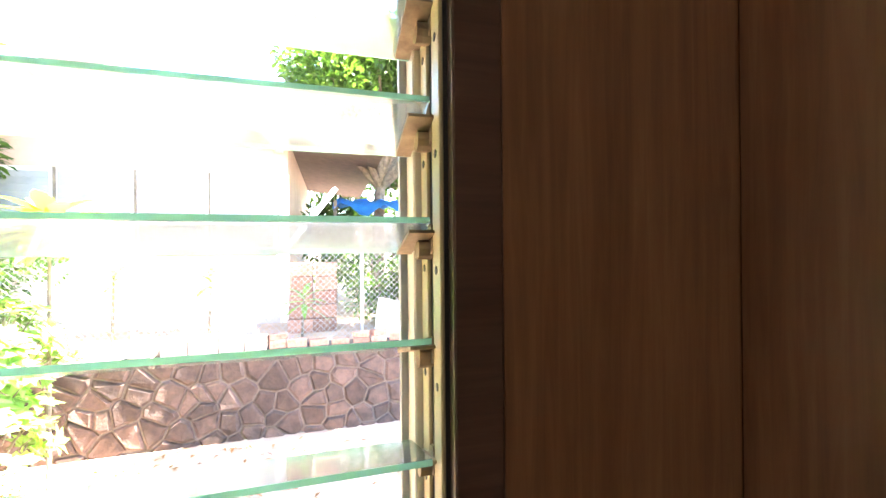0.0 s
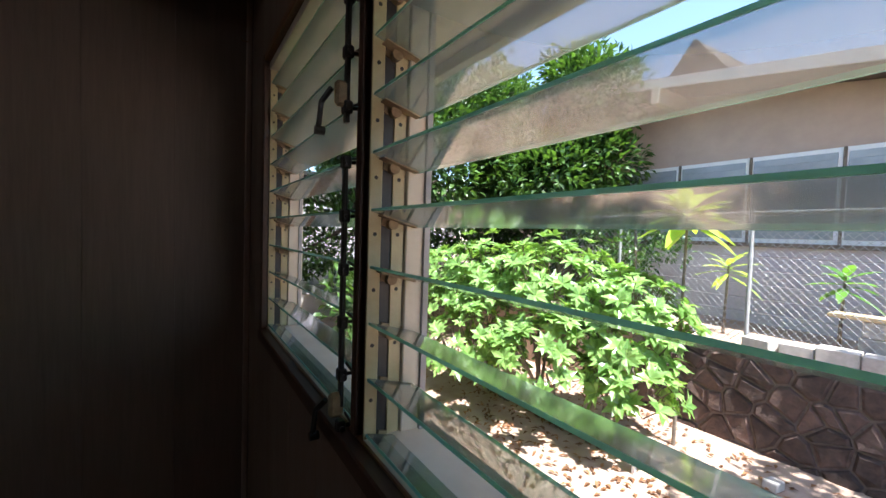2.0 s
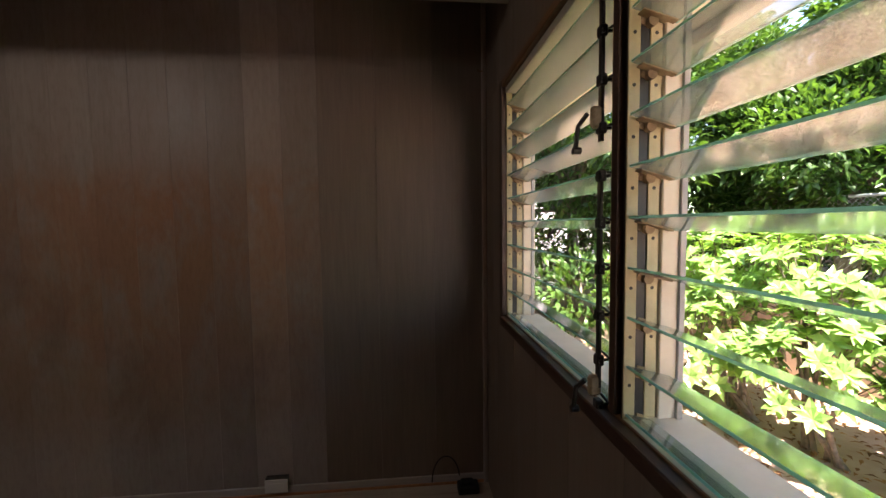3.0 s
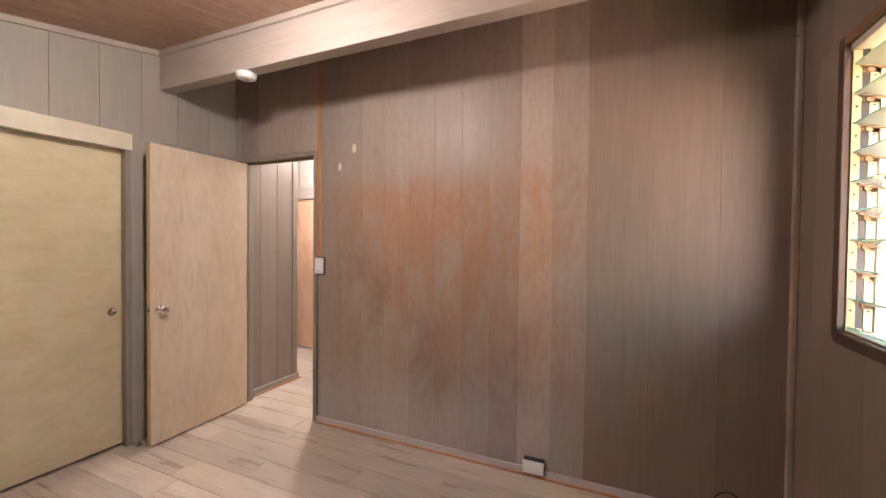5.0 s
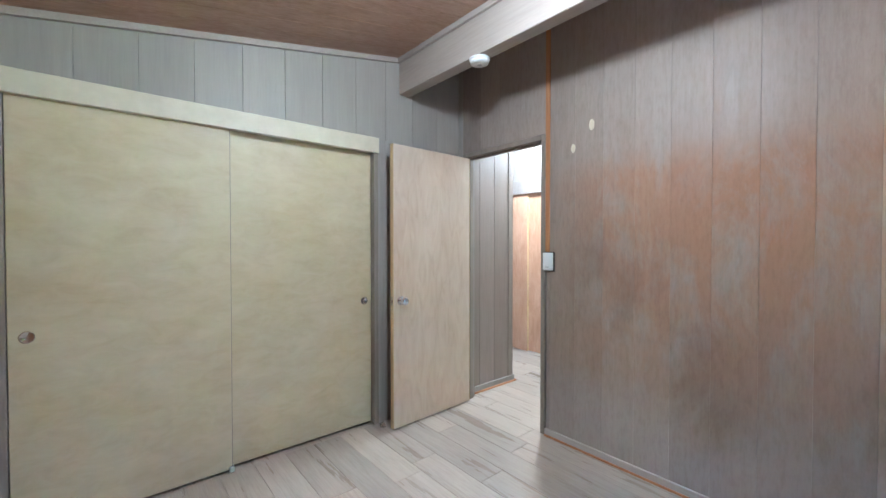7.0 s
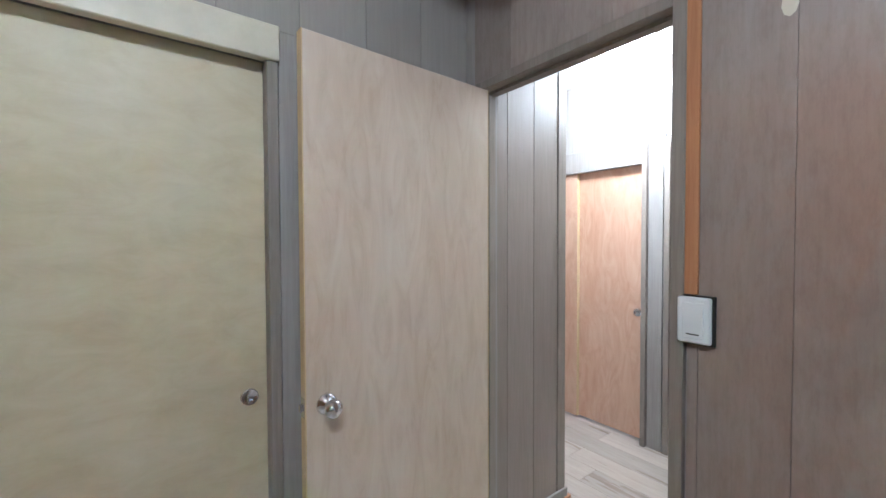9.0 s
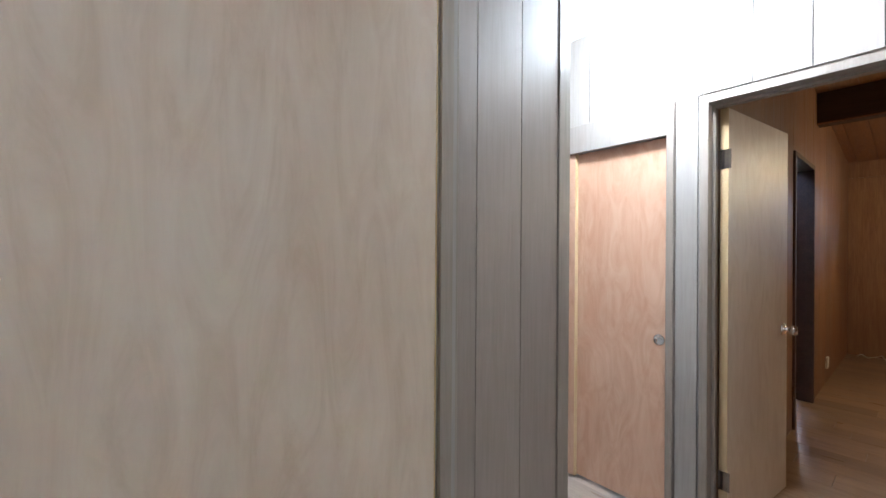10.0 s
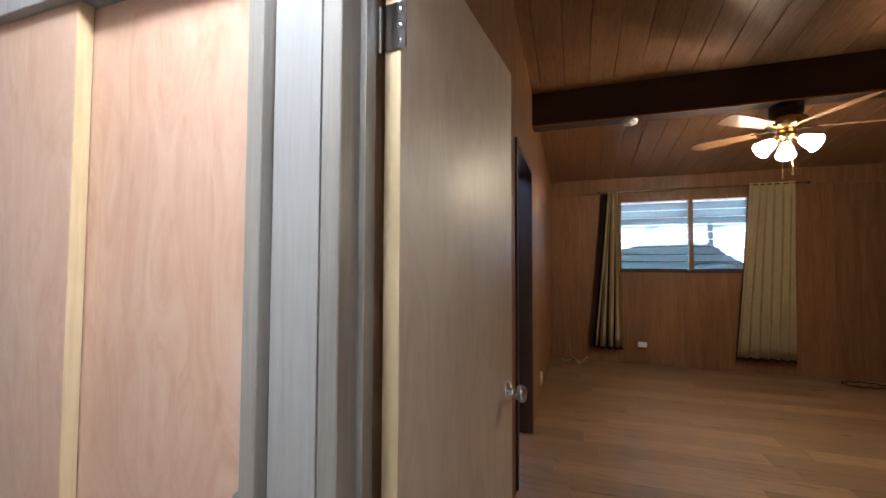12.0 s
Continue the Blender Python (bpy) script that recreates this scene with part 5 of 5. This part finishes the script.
# Crown added overhead, out of view, to darken the wall and nearby soil.
tree((7.2, 8.9, 0.3), 7, blobs_in(3.9, 8.2, 6.3, 9.0, 4.6, 6.4, 34, 0.45, 0.8, 5), 16000, 0.18, M_LEAF, 18, "unseen spreading tree added to shade the stone wall", 0.18)

# bright bush in whorls of long leaves
bush = thing("bush", (-0.9, 6.9, GZ), "bright green shrub with whorls of glossy leaves", "bush")
random.seed(21)
bm, stems = bmesh.new(), bmesh.new()
for cx, cy, cz, r, n in ((-0.2, 7.3, 0.55, 0.62, 70), (-1.05, 7.15, 0.75, 0.75, 95), (-2.0, 7.0, 0.7, 0.8, 95), (-0.75, 6.75, 0.15, 0.6, 60), (-1.7, 6.5, 0.1, 0.65, 60), (-2.9, 6.8, 0.5, 0.8, 70), (0.05, 7.05, 0.05, 0.45, 40)):
    for _ in range(int(n * 1.45)):
        d = rnd_dir()
        d.z = abs(d.z) * 1.1 - 0.25
        d.normalize()
        p = Vector((cx, cy, cz)) + d * r * random.uniform(0.7, 1.08)
        axis = (d + Vector((0, 0, 0.7)) + rnd_dir() * 0.3).normalized()
        rod(stems, p - axis * 0.2, p, 0.006, 0.004, 5)
        e1 = axis.orthogonal().normalized()
        e2 = axis.cross(e1)
        k = random.randint(8, 11)
        for i in range(k):
            a = 2 * math.pi * i / k + random.uniform(-0.2, 0.2)
            rise = random.uniform(0.0, 0.75)
            leaf_into(bm, p, e1 * math.cos(a) + e2 * math.sin(a) + axis * rise, axis, random.uniform(0.11, 0.17), random.uniform(0.055, 0.078), 0.14)
for cx, cy, cz in ((-0.2, 7.3, 0.5), (-1.05, 7.15, 0.7), (-2.0, 7.0, 0.7), (-0.75, 6.75, 0.2), (-1.7, 6.5, 0.2), (-2.9, 6.8, 0.5)):
    for _ in range(4):
        limb(stems, (cx * 0.9 - 0.1 + random.uniform(-0.1, 0.1), 7.0, GZ), (cx + random.uniform(-0.3, 0.3), cy + random.uniform(-0.3, 0.3), cz), 0.025, 0.01)
part("foliage", bm, M_BUSH, bush)
tagged(part("branchwork", stems, M_BARK, bush), kind="stuff")


def rosette(name, at, height, count, length, width, material, label, spread=0.9, tilt=0.5):
    th = thing(name, at, label, "plant")
    part("stem", rod(bmesh.new(), at, Vector(at) + Vector((0.02, 0, height)), 0.02, 0.012, 8), M_BARK, th)
    bm = bmesh.new()
    for i in range(count):
        a = i * 2.4
        up = tilt * (1 - i / count) * -0.6 + tilt * (i / count) * 2.2
        d = Vector((math.cos(a) * spread, math.sin(a) * spread, up)).normalized()
        p = Vector(at) + Vector((0.02, 0, height - 0.16 + 0.16 * i / count))
        segs = 4
        q, prev = p, None
        for k in range(segs + 1):
            f = k / segs
            w = width * math.sin(math.pi * (0.12 + 0.86 * f)) / 2
            c = p + d * length * f - Vector((0, 0, length * 0.35 * f * f))
            side = d.cross(Vector((0, 0, 1))).normalized()
            cur = (bm.verts.new(c + side * w), bm.verts.new(c - Vector((0, 0, w * 0.3))), bm.verts.new(c - side * w))
            if prev:
                bm.faces.new((prev[0], cur[0], cur[1], prev[1])), bm.faces.new((prev[1], cur[1], cur[2], prev[2]))
            prev = cur
    part("leaves", bm, material, th, "", True)
    return th


rosette("ti_plant", (0.12, 7.75, GZ), 2.45, 24, 0.48, 0.15, M_LIME, "bright yellow green ti plant on a thin stem")
rosette("small_plant", (1.0, 9.2, 0.34), 0.85, 11, 0.34, 0.1, M_MIDLEAF, "small broadleaf plant by the siding")
rosette("small_plant", (-0.05, 9.2, 0.34), 0.9, 14, 0.4, 0.07, M_LIME, "yellowing narrow leaf plant by the siding")
rosette("small_plant", (2.15, 9.0, 0.34), 0.6, 12, 0.36, 0.08, M_MIDLEAF, "low green plant beside the stacked bricks")
rosette("papaya_top", (5.15, 9.0, 0.34), 2.9, 22, 0.85, 0.15, M_LIME, "tall yellow green plant behind the wall", tilt=0.7)
rosette("papaya_top", (4.6, 8.9, 0.34), 1.75, 20, 0.9, 0.2, M_LIME, "yellow green plant with long leaves", tilt=0.8)
pap = thing("garden_shrub", (5.0, 9.3, 0.34), "bright green compound leaf shrub behind the wall", "bush")
part("stems", tube(bmesh.new(), [(5.0, 9.3, 0.3), (5.0, 9.25, 1.2), (5.05, 9.2, 2.4)], 0.035), M_BARK, pap)
leaf_cloud("foliage", M_BUSH, pap, blobs_in(4.3, 6.4, 8.75, 9.6, 0.7, 2.3, 16, 0.25, 0.5, 8), 4500, 0.15, 31)
clutter = thing("fence_growth", (3.2, 9.6, 0.34), "tangle of green weeds behind the fence", "bush")
part("stems", tube(bmesh.new(), [(3.2, 9.6, 0.3), (3.25, 9.6, 0.9), (3.1, 9.55, 1.3)], 0.02), M_BARK, clutter)
leaf_cloud("foliage", M_LEAF, clutter, blobs_in(2.5, 4.6, 9.5, 10.4, 0.5, 1.7, 12, 0.2, 0.4, 9), 2500, 0.12, 32)
vine = thing("fence_vine", (-1.0, FY, 0.34), "dry grey vine on the chain-link fence", "vine")
part("stems", tube(bmesh.new(), [(-0.9, FY, 0.3), (-0.95, FY, 1.0), (-1.0, FY + 0.02, 1.7)], 0.02), M_BARK, vine)
leaf_cloud("foliage", M_LEAF, vine, blobs_in(-1.6, -0.5, FY - 0.05, FY + 0.3, 0.5, 1.8, 8, 0.15, 0.3, 10), 900, 0.1, 33)
bm = bmesh.new()
random.seed(44)
for _ in range(1500):
    x, y = random.gauss(-0.9, 1.6), random.uniform(5.2, 8.2)
    leaf_into(bm, Vector((x, y, GZ + 0.012)), Vector((random.uniform(-1, 1), random.uniform(-1, 1), 0.15)), Vector((0, 0, 1)), random.uniform(0.05, 0.11), 0.035)
tagged(part("leaf_litter", bm, M_LITTER), "brown fallen leaves scattered on the soil", "leaf litter", kind="stuff")
stake = thing("white_stake", (0.2, 6.9, GZ), "short white stake in the soil by the shrub", "stake")
part("stake", boxed(0.185, 6.885, GZ - 0.02, 0.215, 6.915, GZ + 0.32, 0.004), M_WHITEWALL, stake)

# ---- floor planks, last ----
floor_ob = bpy.data.objects["floor"]
plank_mesh = {}


def plank(x, y0, y1, w, material):
    key = (round(y1 - y0, 2), round(w, 3), material.name)
    if key not in plank_mesh:
        bm = boxed(-w / 2 + 0.0008, -(y1 - y0) / 2 + 0.0008, -0.008, w / 2 - 0.0008, (y1 - y0) / 2 - 0.0008, 0.0, 0.0012)
        me = bpy.data.meshes.new("plank")
        bm.to_mesh(me)
        bm.free()
        me.materials.append(material)
        plank_mesh[key] = me
    ob = new("plank", plank_mesh[key])
    ob.parent = floor_ob
    ob.location = (x, (y0 + y1) / 2, 0)


g = random.Random(7)
PW, PL = 0.18, 1.2
for x0, x1, y0, y1, fm2 in ((0.0, EAST, 0.0, H, M_FLOOR), (PX, 0.0, -1.9, 1.5, M_FLOOR), (D2, PX, S2 - 0.1, N2, M_FLOOR_WARM)):
    n = round((x1 - x0) / PW)
    w = (x1 - x0) / n
    for i in range(n):
        y = y0 - round(g.uniform(0.1, 1.1), 1)
        while y < y1:
            a, b = max(y, y0), min(y + PL, y1)
            if b - a > 0.03:
                plank(x0 + (i + 0.5) * w, a, b, w, fm2)
            y += PL
